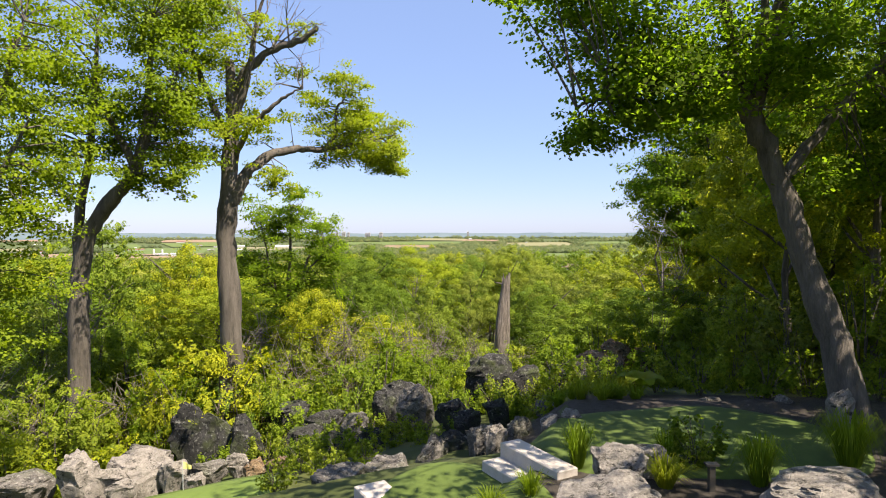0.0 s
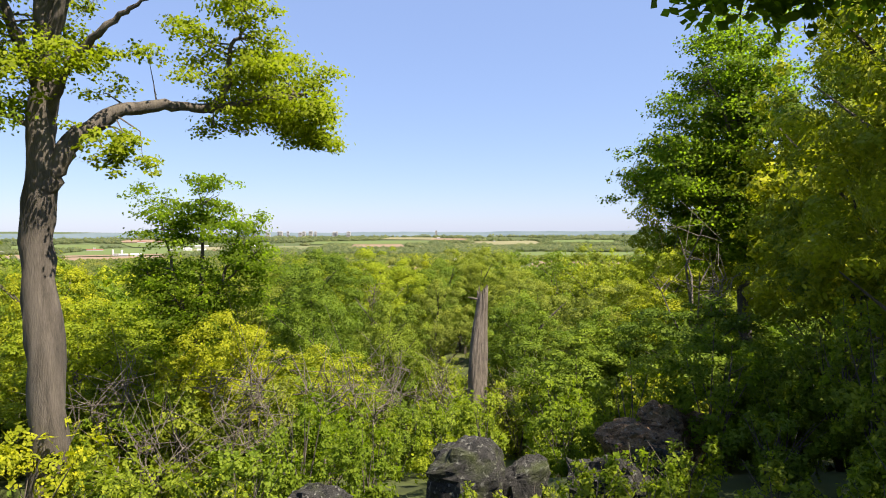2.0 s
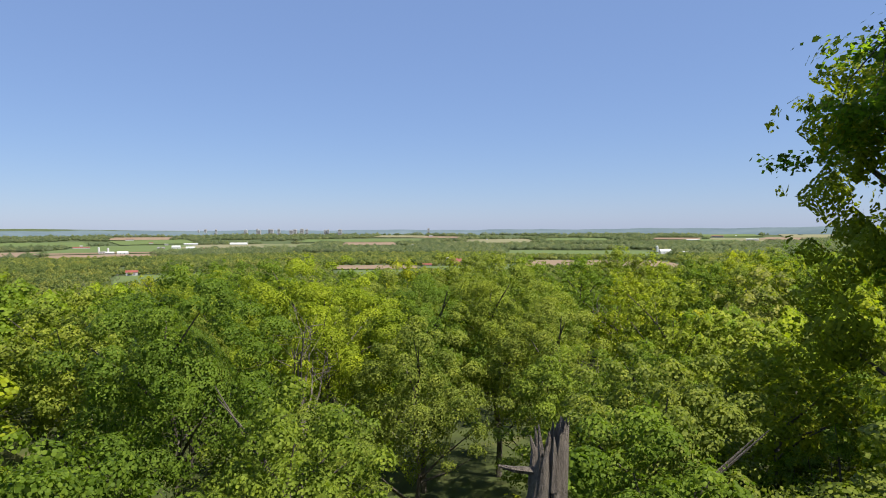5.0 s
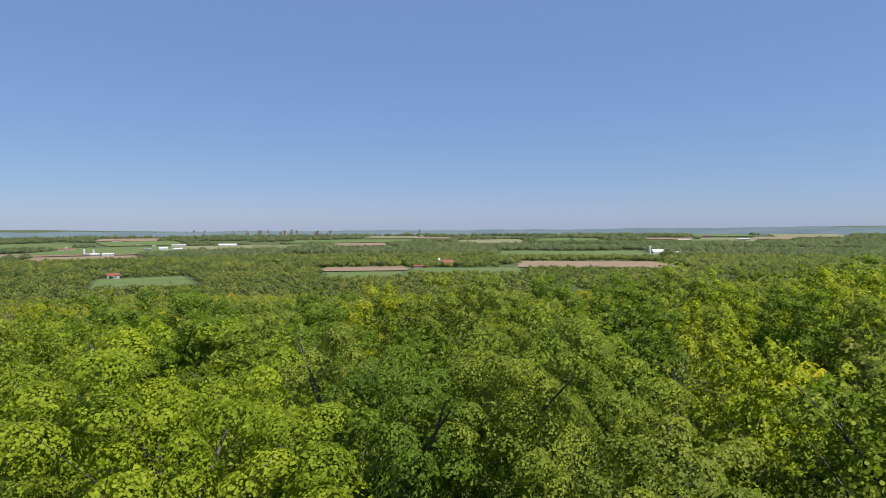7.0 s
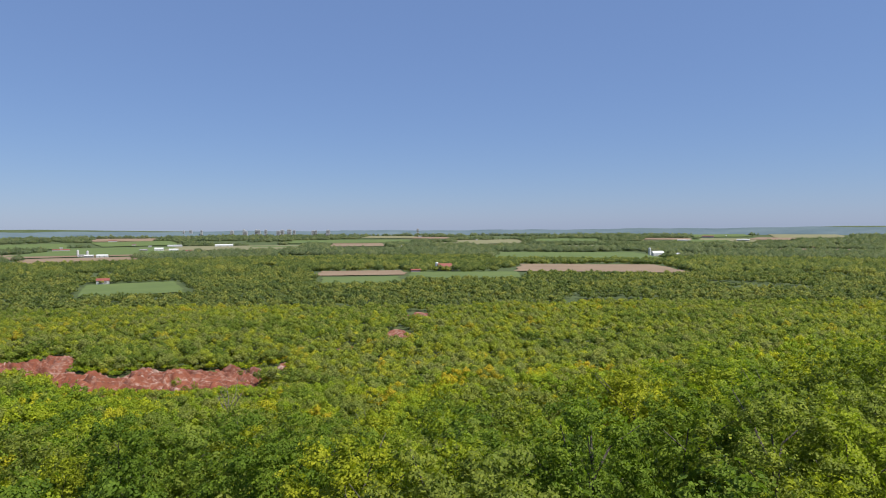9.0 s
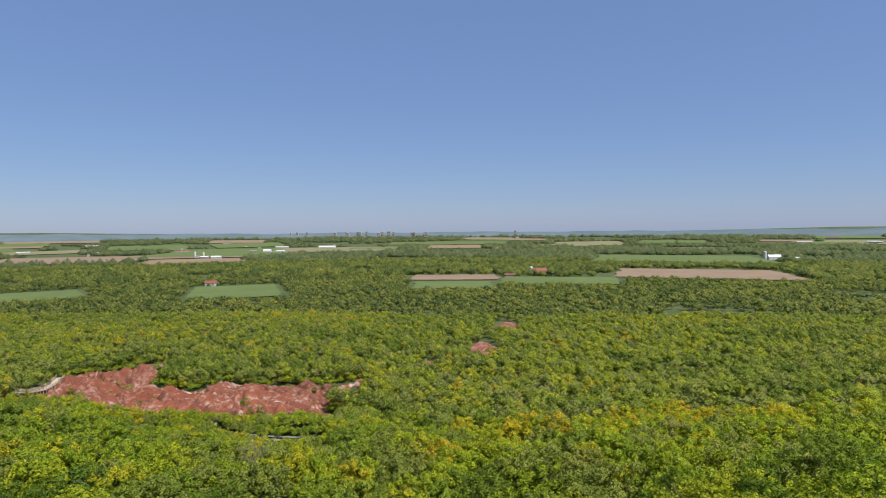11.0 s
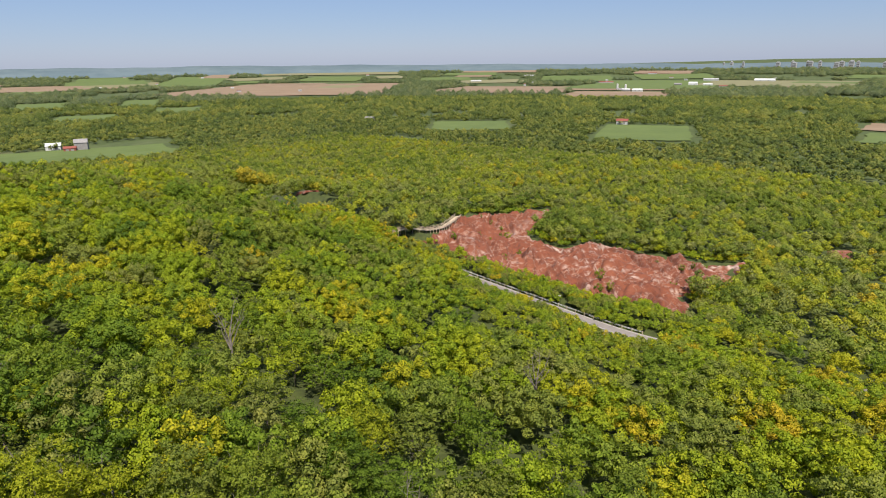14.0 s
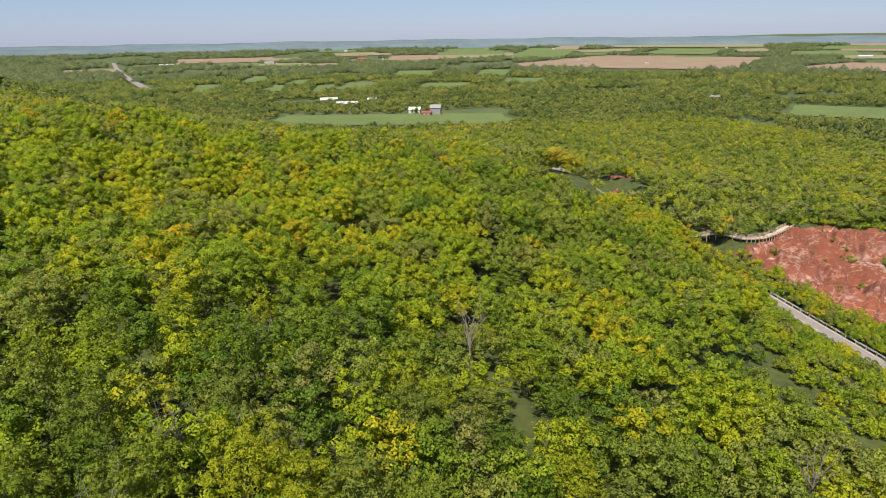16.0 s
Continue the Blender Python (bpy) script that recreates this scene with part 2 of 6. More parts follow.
# ---- mesh building ----
class Geo:
    """Gathers vertices and faces for one mesh."""

    def __init__(self):
        self.v, self.f, self.n, self.tint, self.soft = [], [], 0, [], []

    def add(self, verts, faces, tint=None):
        verts = np.asarray(verts, float)
        faces = np.asarray(faces, int)
        self.v.append(verts)
        self.f.append(faces + self.n)
        self.n += len(verts)
        if tint is not None:
            self.tint.append(np.full(len(faces), tint) if np.isscalar(tint) else tint)
        return self

    def mesh(self, name, material, smooth=False):
        me = bpy.data.meshes.new(name)
        v = np.concatenate(self.v)
        me.vertices.add(len(v))
        me.vertices.foreach_set("co", v.ravel())
        loops = np.concatenate([f.ravel() for f in self.f])
        sizes = np.concatenate([np.full(len(f), f.shape[1]) for f in self.f])
        me.loops.add(len(loops))
        me.loops.foreach_set("vertex_index", loops)
        me.polygons.add(len(sizes))
        me.polygons.foreach_set("loop_start", np.r_[0, np.cumsum(sizes)[:-1]])
        me.polygons.foreach_set("use_smooth", np.full(len(sizes), smooth))
        if self.tint:
            at = me.attributes.new("tint", "FLOAT", "FACE")
            at.data.foreach_set("value", np.concatenate(self.tint))
        me.materials.append(material)
        me.update(calc_edges=True)
        if self.soft:
            me.polygons.foreach_set("use_smooth", np.ones(len(sizes), bool))
            me.normals_split_custom_set_from_vertices(np.concatenate(self.soft))
        return me


def tube(geo, points, radii, sides=7, rng=None):
    """A tapered limb along a bent line."""
    p = np.asarray(points, float)
    d = np.gradient(p, axis=0)
    d /= np.linalg.norm(d, axis=1)[:, None] + 1e-9
    ref = np.array([0.3, 1, 0.1]) if abs(d[0][2]) > 0.7 else np.array([0, 0, 1.0])
    a = np.cross(d, ref)
    a /= np.linalg.norm(a, axis=1)[:, None] + 1e-9
    b = np.cross(d, a)
    ang = np.linspace(0, 2 * np.pi, sides, endpoint=False)
    ring = a[:, None] * np.cos(ang)[None, :, None] + b[:, None] * np.sin(ang)[None, :, None]
    r = np.asarray(radii)[:, None, None] * np.ones((1, sides, 1))
    if rng is not None:
        r = r * rng.uniform(0.88, 1.12, (len(p), sides, 1))
    v = (p[:, None] + ring * r).reshape(-1, 3)
    i, j = np.meshgrid(np.arange(len(p) - 1), np.arange(sides), indexing="ij")
    k = (j + 1) % sides
    f = np.stack([i * sides + j, i * sides + k, (i + 1) * sides + k, (i + 1) * sides + j], -1).reshape(-1, 4)
    geo.add(v, f)
    return p[-1]


def leaves(geo, at, facing, size, rng, tint=None, narrow=0.8, loose=0.5):
    """Kite-shaped leaves, one at each place, turned roughly to the given direction; each shades with the cushion it grows on."""
    n = len(at)
    if not n:
        return
    facing = facing / np.linalg.norm(facing, axis=1)[:, None]
    nrm = facing + rng.normal(0, loose, (n, 3))
    nrm /= np.linalg.norm(nrm, axis=1)[:, None]
    nrm = np.where(((nrm * facing).sum(1) < 0)[:, None], -nrm, nrm)
    u = np.cross(nrm, rng.normal(size=(n, 3)))
    u /= np.linalg.norm(u, axis=1)[:, None]
    w = np.cross(nrm, u)
    s = (np.asarray(size) * rng.uniform(0.65, 1.3, n))[:, None]
    base, tip = at - u * s * 0.5, at + u * s * 0.55 - nrm * s * 0.12
    left, right = at + w * s * 0.5 * narrow + u * s * 0.05, at - w * s * 0.5 * narrow + u * s * 0.05
    v = np.stack([base, right, tip, left], 1).reshape(-1, 3)
    geo.add(v, np.arange(4 * n).reshape(-1, 4), tint)
    shade = facing + 0.45 * nrm
    geo.soft.append(np.repeat(shade / np.linalg.norm(shade, axis=1)[:, None], 4, 0))


ORB = np.array([(1, 0, 0), (0, 1, 0), (-1, 0, 0), (0, -1, 0), (0, 0, 1), (0, 0, -1)], float)
ORB_FACES = [(0, 1, 4), (1, 2, 4), (2, 3, 4), (3, 0, 4), (1, 0, 5), (2, 1, 5), (3, 2, 5), (0, 3, 5)]


def finer_orb():
    v, f, seen = [tuple(p) for p in ORB], [], {}

    def half(a, b):
        key = (min(a, b), max(a, b))
        if key not in seen:
            m = (np.array(v[a]) + v[b]) / 2
            seen[key] = len(v)
            v.append(tuple(m / np.linalg.norm(m)))
        return seen[key]

    for a, b, c in ORB_FACES:
        ab, bc, ca = half(a, b), half(b, c), half(c, a)
        f += [(a, ab, ca), (ab, b, bc), (ca, bc, c), (ab, bc, ca)]
    return np.array(v), f


ORB2, ORB2_FACES = finer_orb()


DOME_FACES = np.array([f for f in ORB2_FACES if ORB2[list(f)][:, 2].mean() > -0.45])
LOW_DOME_FACES = np.array(ORB_FACES)


def lobe(geo, rng, centre, radius, lean, flat=0.8, tint=None, full=True):
    """A ragged leafy cushion, open below."""
    ball, faces = (ORB2, DOME_FACES) if full else (ORB, LOW_DOME_FACES)
    v = ball * rng.uniform(0.7, 1.15, (len(ball), 1)) * [radius, radius, radius * flat]
    geo.add(centre + v, faces, tint)
    n = ball + 0.3 * lean + [0, 0, 0.15]
    geo.soft.append(n / np.linalg.norm(n, axis=1)[:, None])


def clump(rng, centre, radius, n, flat=0.7):
    """Places and directions of leaves on a lumpy cushion."""
    d = rng.normal(size=(n, 3))
    d /= np.linalg.norm(d, axis=1)[:, None]
    d[:, 2] = np.where(d[:, 2] < -0.45, -d[:, 2], d[:, 2])
    r = radius * np.where(rng.uniform(size=(n, 1)) < 0.8, rng.uniform(0.8, 1.05, (n, 1)), rng.uniform(0.4, 1.3, (n, 1)))
    at = centre + d * r * [1, 1, flat]
    return at, d + [0, 0, 0.25]


def crown(rng, base, height, radius, clumps, per, leaf, geo, flat=0.75, tint=None, full=True):
    """A dome of leafy cushions of uneven size, laid round an ellipsoid."""
    centre = np.array([0, 0, base + height * 0.5])
    turn = rng.uniform(0, 6.28)
    lobe(geo, rng, centre - [0, 0, height * 0.06], radius * 0.6, np.zeros(3), height * 0.34 / (radius * 0.6), tint)
    for k in range(clumps):
        z = 1 - 1.55 * (k + 0.5) / clumps + rng.normal(0, 0.06)
        z = min(max(z, -0.75), 1)
        a, w = turn + k * 2.39996 + rng.normal(0, 0.25), math.sqrt(max(1 - z * z, 0))
        d = np.array([math.cos(a) * w, math.sin(a) * w, z])
        out = rng.uniform(0.6, 0.97)
        c = centre + d * [radius * out, radius * out, height * 0.46 * out]
        r = radius * rng.uniform(0.13, 0.27)
        lobe(geo, rng, c, r * 0.72, d, flat, tint, full)
        at, facing = clump(rng, c, r * 1.06, int(per * (r / radius / 0.2) ** 2), flat)
        leaves(geo, at, facing + 0.35 * d, leaf, rng, tint)


def part(name, geo, material, parent, label="", smooth=False):
    me = geo.mesh(name, material, smooth) if isinstance(geo, Geo) else geo
    ob = new(name, me)
    ob.parent = parent
    return tagged(ob, label)


def box(geo, x0, x1, y0, y1, z0, z1, m=None, jitter=0.0, rng=None):
    v = np.array([(x, y, z) for z in (z0, z1) for y in (y0, y1) for x in (x0, x1)], float)
    if jitter:
        v += rng.uniform(-jitter, jitter, v.shape)
    if m is not None:
        v = np.array([m @ Vector(p) for p in v])
    geo.add(v, [(0, 2, 3, 1), (4, 5, 7, 6), (0, 1, 5, 4), (2, 6, 7, 3), (0, 4, 6, 2), (1, 3, 7, 5)])
    return geo


# ---- the lie of the land ----
SLOPE_AT = [-60, -5, 8, 22, 27, 35, 45, 60, 100, 140, 200, 250, 300, 350, 450, 600, 1200, 2000, 3000, 3600, 4950, 6500]
SLOPE_Z = [1.5, 0.2, 0, -0.2, -1.6, -5, -8, -11, -15, -20, -30, -38, -46, -52, -56, -62, -68, -84, -90, -92, -46, 10]
ROAD = np.array([(-400, 325, -46), (-160, 272, -38.5), (-105, 262, -38.3), (-42, 254, -38.6), (30, 268, -41), (143, 329, -46), (330, 440, -56)], float)


def smooth_lumps(x, y):
    return 1.1 * np.sin(x * 0.071 + 1.3) * np.sin(y * 0.063 + 0.4) + 0.5 * np.sin(x * 0.19 + y * 0.13)


def road_gap(x, y):
    """Distance from the road's line, and the road's height there."""
    best, z = np.full(np.shape(x), 1e9), np.zeros(np.shape(x))
    for a, b in zip(ROAD[:-1], ROAD[1:]):
        d = b[:2] - a[:2]
        s = np.clip(((x - a[0]) * d[0] + (y - a[1]) * d[1]) / (d @ d), 0, 1)
        gap = np.hypot(x - a[0] - s * d[0], y - a[1] - s * d[1])
        near = gap < best
        best, z = np.where(near, gap, best), np.where(near, a[2] + s * (b[2] - a[2]), z)
    return best, z


BADLANDS = np.array([(-133, 277), (-154, 314), (-168, 351), (-164, 380), (-162, 407), (-150, 398), (-124, 331), (-108, 330), (-103, 354), (-80, 364), (-47, 372), (-43, 345), (-48, 312), (-33, 280), (-49, 271), (-76, 273), (-112, 274)], float)


def outline_gap(x, y, poly):
    """Distance to an outline, positive inside it."""
    inside = np.zeros(np.shape(x), bool)
    best = np.full(np.shape(x), 1e9)
    for a, b in zip(poly, np.roll(poly, -1, 0)):
        d = b - a
        s = np.clip(((x - a[0]) * d[0] + (y - a[1]) * d[1]) / (d @ d), 0, 1)
        best = np.minimum(best, np.hypot(x - a[0] - s * d[0], y - a[1] - s * d[1]))
        cross = (a[1] > y) != (b[1] > y)
        inside ^= cross & (x < a[0] + (y - a[1]) * d[0] / (d[1] if d[1] else 1e-9))
    return np.where(inside, best, -best)


def terrace(x, y):
    """The garden: an upper lawn, a lower one two steps down, and a bank falling to the small green."""
    u = x - 1.65 - np.where(y > 13.3, 0.3 * np.minimum(y - 13.3, 9), (y - 13.3) * 0.5)
    z = -0.45 * np.clip((0.3 - u) / 0.7, 0, 1) - 0.2 * np.maximum(y - 18, 0)
    z = z - 0.21 * np.maximum(-u - 2.6, 0)
    return z - 0.65 * np.clip((y - 14.6) / 2, 0, 1) * np.clip((-u - 0.4) / 1.2, 0, 1)


def land(x, y):
    x, y = np.asarray(x, float), np.asarray(y, float)
    ax, r = np.abs(x), np.hypot(x, y)
    fade = np.clip((y - 30) / 60, 0, 1)
    e = y - fade * 0.35 * np.minimum(ax, 230) + 1.1 * np.maximum(ax - 230, 0) * np.clip((y + 150) / 350, 0, 1)
    w = np.clip((r - 600) / 900, 0, 1)
    w = w * w * (3 - 2 * w)
    e = e * (1 - w) + r * w
    z = np.interp(e, SLOPE_AT, SLOPE_Z)
    k = np.clip((y - 22) / 11, 0, 1)
    z = np.where((y < 34) & (y > -5) & (ax < 60), terrace(x, y) * (1 - k) + np.minimum(z, terrace(x, y)) * k, z)
    z = z + smooth_lumps(x, y) * np.clip((900 - r) / 400, 0, 1) * np.clip((np.hypot(x, y) - 40) / 60, 0, 1)
    gap, rz = road_gap(x, y)
    k = np.clip((12 - gap) / 7, 0, 1)
    k = k * k * (3 - 2 * k)
    z = z * (1 - k) + (rz - 0.12) * k
    return z


def make_ground():
    rad = np.r_[0, np.geomspace(1.5, 500, 180), np.geomspace(520, 6000, 50)]
    ang = np.linspace(0, 2 * np.pi, 201)[:-1]
    r, a = np.meshgrid(rad, ang, indexing="ij")
    x, y = r * np.cos(a), 15 + r * np.sin(a)
    z = land(x, y)
    z = z - 3.0 * np.clip(outline_gap(x, y, BADLANDS) / 6, 0, 1) - 0.9 * np.clip((11 - road_gap(x, y)[0]) / 5, 0, 1)
    n = len(ang)
    i, j = np.meshgrid(np.arange(len(rad) - 1), np.arange(n), indexing="ij")
    k = (j + 1) % n
    f = np.stack([i * n + j, (i + 1) * n + j, (i + 1) * n + k, i * n + k], -1).reshape(-1, 4)
    me = Geo().add(np.stack([x, y, z], -1).reshape(-1, 3), f).mesh("ground", M_ground, True)
    at = me.attributes.new("open", "FLOAT", "POINT")
    at.data.foreach_set("value", np.clip((np.hypot(x, y) - 300) / 300, 0, 1).ravel())
    tagged(new("ground", me), "wooded hillside falling to a wide farmed plain", "ground", kind="structure")


make_ground()


def make_badlands():
    """Bare red slopes cut by branching gullies."""
    step = 0.7
    gx, gy = np.arange(-180, -14, step), np.arange(262, 414, step)
    x, y = np.meshgrid(gx, gy, indexing="ij")

    def field_noise(sx, sy, seed, px=None):
        px = x if px is None else px
        flat = [noise.noise(Vector((p * sx, q * sy, seed))) for p, q in zip(px.ravel(), y.ravel())]
        return np.array(flat).reshape(x.shape)

    gap = outline_gap(x, y, BADLANDS) + field_noise(0.12, 0.12, 3) * 3.5
    wx = x + 0.45 * y + 4 * np.sin(y * 0.09) + 2 * np.sin(y * 0.23 + x * 0.11)
    big, mid = field_noise(0.06, 0.035, 1, wx), field_noise(0.15, 0.07, 2, wx)
    small, tiny = field_noise(0.36, 0.08, 4, wx), field_noise(0.75, 0.16, 6, wx)
    ridge = 1.3 * (1 - 2.2 * np.abs(big)) + 0.9 * (1 - 2.4 * np.abs(mid)) + 0.85 * (1 - 2.4 * np.abs(small)) + 0.5 * (1 - 2.2 * np.abs(tiny))
    rise = np.clip(gap / 5, 0, 1)
    z = land(x, y) - 0.9 + rise * (1.8 * ridge - 2.0) - 2.5 * np.clip(-gap, 0, 1.5)
    i, j = np.meshgrid(np.arange(len(gx) - 1), np.arange(len(gy) - 1), indexing="ij")
    m = len(gy)
    keep = (gap[:-1, :-1] > -1.5)
    f = np.stack([i * m + j, (i + 1) * m + j, (i + 1) * m + j + 1, i * m + j + 1], -1)[keep].reshape(-1, 4)
    me = Geo().add(np.stack([x, y, z], -1).reshape(-1, 3), f).mesh("badlands", M_clay, True)
    band, fine = field_noise(0.03, 0.05, 9), field_noise(0.4, 0.4, 5)
    level = np.abs(((ridge + 0.5 * band) % 1.15) - 0.8)
    pale = np.clip((0.17 - level) * 8, 0, 1) * np.clip(band * 3.2 + 0.7, 0, 1) * np.clip(0.45 + 2.2 * fine, 0, 1) * 0.6
    rim = np.full(x.shape, 1e9)
    for (ax, ay), (bx, by) in zip(BADLANDS[4:10], BADLANDS[5:11]):
        q = np.clip(((x - ax) * (bx - ax) + (y - ay) * (by - ay)) / ((bx - ax) ** 2 + (by - ay) ** 2), 0, 1)
        rim = np.minimum(rim, np.hypot(x - ax - q * (bx - ax), y - ay - q * (by - ay)))
    crest = np.clip(1 - np.abs(rim + 6 * mid - 6.5) / 2.6, 0, 1) * np.clip(0.75 + 1.8 * fine, 0, 1)
    pale = np.maximum(pale, 0.8 * crest * np.clip(0.5 + 2.5 * band, 0.25, 1))
    at = me.attributes.new("pale", "FLOAT", "POINT")
    at.data.foreach_set("value", pale.ravel())
    tagged(new("badlands", me), "bare red clay hummocks with pale streaks and gullies", "badlands", kind="structure")


make_badlands()


def ribbon(points, width, lift, geo, step=3.0):
    """A strip of ground that follows a line."""
    p = np.asarray(points, float)
    s = np.r_[0, np.cumsum(np.hypot(*np.diff(p[:, :2], axis=0).T))]
    t = np.arange(0, s[-1], step)
    q = np.stack([np.interp(t, s, p[:, k]) for k in range(3)], -1)
    for _ in range(8):
        q[1:-1] = (q[:-2] + q[1:-1] * 2 + q[2:]) / 4
    d = np.gradient(q[:, :2], axis=0)
    d /= np.linalg.norm(d, axis=1)[:, None]
    side = np.stack([-d[:, 1], d[:, 0], 0 * d[:, 0]], -1)
    up = np.array([0, 0, lift])
    a, b = q + side * width[0] + up, q + side * width[1] + up
    low = np.array([0, 0, 1.4])
    n = len(q)
    v = np.concatenate([a, b, a - low, b - low])
    i = np.arange(n - 1)
    f = [np.stack([i + a0, i + 1 + a0, i + 1 + b0, i + b0], -1) for a0, b0 in ((n, 0), (0, 2 * n), (3 * n, n))]
    geo.add(v, np.concatenate(f))
    return q, side


road_geo = Geo()
ROAD_LINE, ROAD_SIDE = ribbon(ROAD, (-3.4, 3.4), 0.1, road_geo)
tagged(new("road", road_geo.mesh("road", M_asphalt)), "sun-bleached two-lane asphalt country road", "road", kind="structure")

# ---- fields, tracks and water on the plain ----
FIELDS = [(-1700, -88, 270, 22, 0.982, 0.187), (-2380, -219, 430, 30, 0.982, 0.191), (-3280, -382, 490, 40, 0.985, 0.168)]


def field(x, y, w, d, turn, material, label, margin=8):
    """A farmed patch draped on the plain, with a slightly uneven edge."""
    rng = np.random.default_rng(abs(int(x * 7 + y)))
    c, s = math.cos(radians(turn)), math.sin(radians(turn))
    n = 9
    u, v = np.meshgrid(np.linspace(-0.5, 0.5, n), np.linspace(-0.5, 0.5, n), indexing="ij")
    u, v = u * w + rng.normal(0, w * 0.012, u.shape), v * d + rng.normal(0, d * 0.012, u.shape)
    px, py = x + u * c - v * s, y + u * s + v * c
    pz = land(px, py) + 0.5 + 0.0007 * math.hypot(x, y)
    i, j = np.meshgrid(np.arange(n - 1), np.arange(n - 1), indexing="ij")
    f = np.stack([i * n + j, (i + 1) * n + j, (i + 1) * n + j + 1, i * n + j + 1], -1).reshape(-1, 4)
    me = Geo().add(np.stack([px, py, pz], -1).reshape(-1, 3), f).mesh("field", material)
    FIELDS.append((x, y, w / 2 + margin, d / 2 + margin, c, s))
    r = math.hypot(x, y)  # only low growth on the near side
    FIELDS.append((x * (1 - d / 2 / r - 0.022), y * (1 - d / 2 / r - 0.022), w / 2, 0.026 * r, c, s))
    return tagged(new("field", me), label, "field", kind="structure")


def off_fields(x, y):
    ok = np.ones(np.shape(x), bool)
    for fx, fy, w, d, c, s in FIELDS:
        u, v = (x - fx) * c + (y - fy) * s, -(x - fx) * s + (y - fy) * c
        ok &= (np.abs(u) > w) | (np.abs(v) > d)
    return ok


BARE, CROP, DRY = "ploughed reddish-tan field", "green crop field", "pale dry-grass field"
field(-1442, 2092, 521, 560, 20, M_field_tan, BARE)
field(-924, 1960, 307, 340, 20, M_field_tan, BARE)
field(-1184, 2792, 523, 1000, 15, M_field_green, CROP)
field(-1813, 3226, 387, 520, 30, M_field_green, CROP)
field(-768, 3117, 590, 640, 8, M_field_straw, DRY)
field(-60, 1140, 141, 120, 4, M_field_tan, BARE)
field(-51, 989, 112, 120, 4, M_field_green, CROP)
field(106, 1072, 180, 140, -5, M_field_green, CROP)
field(374, 1258, 290, 300, -12, M_field_tan, BARE)
field(537, 2003, 474, 540, -12, M_field_green, CROP)
field(-577, 838, 110, 140, 40, M_field_green, CROP)
field(-332, 892, 110, 190, 23, M_field_green, CROP)
field(-282, 3844, 714, 300, 4, M_field_green, CROP)
field(-2694, 3724, 506, 440, 30, M_field_tan, BARE)
field(-219, 3420, 280, 480, 4, M_field_tan, BARE)
field(1005, 3793, 364, 260, -15, M_field_green, CROP)
field(1741, 3462, 412, 230, -24, M_field_green, CROP)
field(-2311, 1753, 860, 1200, 40, M_field_tan, BARE)
field(-1119, 2330, 700, 300, 25, M_field_tan, BARE)
field(-3444, 1862, 312, 1000, 55, M_field_green, CROP)
field(-3500, 2900, 900, 420, 45, M_field_straw, DRY)
field(-1385, 786, 96, 230, 64, M_field_green, CROP)
field(-718, 304, 275, 110, 73, M_field_green, CROP)
field(-1299, 560, 100, 180, 67, M_field_green, CROP)
field(-1972, 678, 133, 340, 70, M_field_green, CROP)
field(-1486, 71, 53, 330, 90, M_field_green, CROP)
field(-1889, 190, 58, 420, 84, M_field_green, CROP)
field(-1399, 215, 41, 240, 82, M_field_green, CROP)
field(-1620, 285, 42, 300, 80, M_field_green, CROP)
field(-1330, 306, 38, 220, 80, M_field_green, CROP)
field(-1395, 389, 66, 260, 74, M_field_green, CROP)
field(-3732, 96, 507, 380, 90, M_field_tan, BARE)
field(-3407, 1203, 550, 460, 70, M_field_tan, BARE)
field(-1850, 900, 109, 400, 66, M_field_green, CROP)
rng = np.random.default_rng(77)
for k in range(46):
    r, a = rng.uniform(2700, 4450), radians(rng.uniform(52, 190))
    m, l = [(M_field_tan, BARE), (M_field_green, CROP), (M_field_straw, DRY)][k % 3]
    field(r * math.cos(a), r * math.sin(a), rng.uniform(140, 420), rng.uniform(160, 420), math.degrees(a) - 90 + rng.uniform(-20, 20), m, l)

track_geo = Geo()
TRACK = [(-1450, -40, 0), (-1965, -138, 0), (-2800, -300, 0), (-3754, -463, 0)]
ribbon([(x, y, float(land(x, y)) + 2.5) for x, y, _ in TRACK], (-9, 9), 0.5, track_geo, 60)
tagged(new("road_far", track_geo.mesh("road_far", M_asphalt)), "straight pale country road across the plain", "road", kind="structure")


def pond(x, y, w, d):
    m, t, b = nodes_of("water", 0.08)
    t.links.new(ramp(t, noise_of(t, 0.05), [(0.3, (0.05, 0.09, 0.09)), (0.7, (0.08, 0.13, 0.13))]), b.inputs["Base Color"])
    a = np.linspace(0, 2 * np.pi, 29)[:-1]
    k = 1 + 0.12 * np.sin(3 * a + 1) + 0.07 * np.sin(5 * a)
    v = np.stack([x + w * k * np.cos(a), y + d * k * np.sin(a), 0 * a + float(land(x, y)) + 2.2], -1)
    v = np.concatenate([v, [[x, y, float(land(x, y)) + 2.2]]])
    f = [(i, (i + 1) % 28, 28) for i in range(28)]
    tagged(new("pond", Geo().add(v, f).mesh("pond", m)), "small still farm pond", "pond", kind="structure")
    FIELDS.append((x, y, w * 1.3, d * 1.5, 1, 0))


pond(-1560, 530, 45, 70)


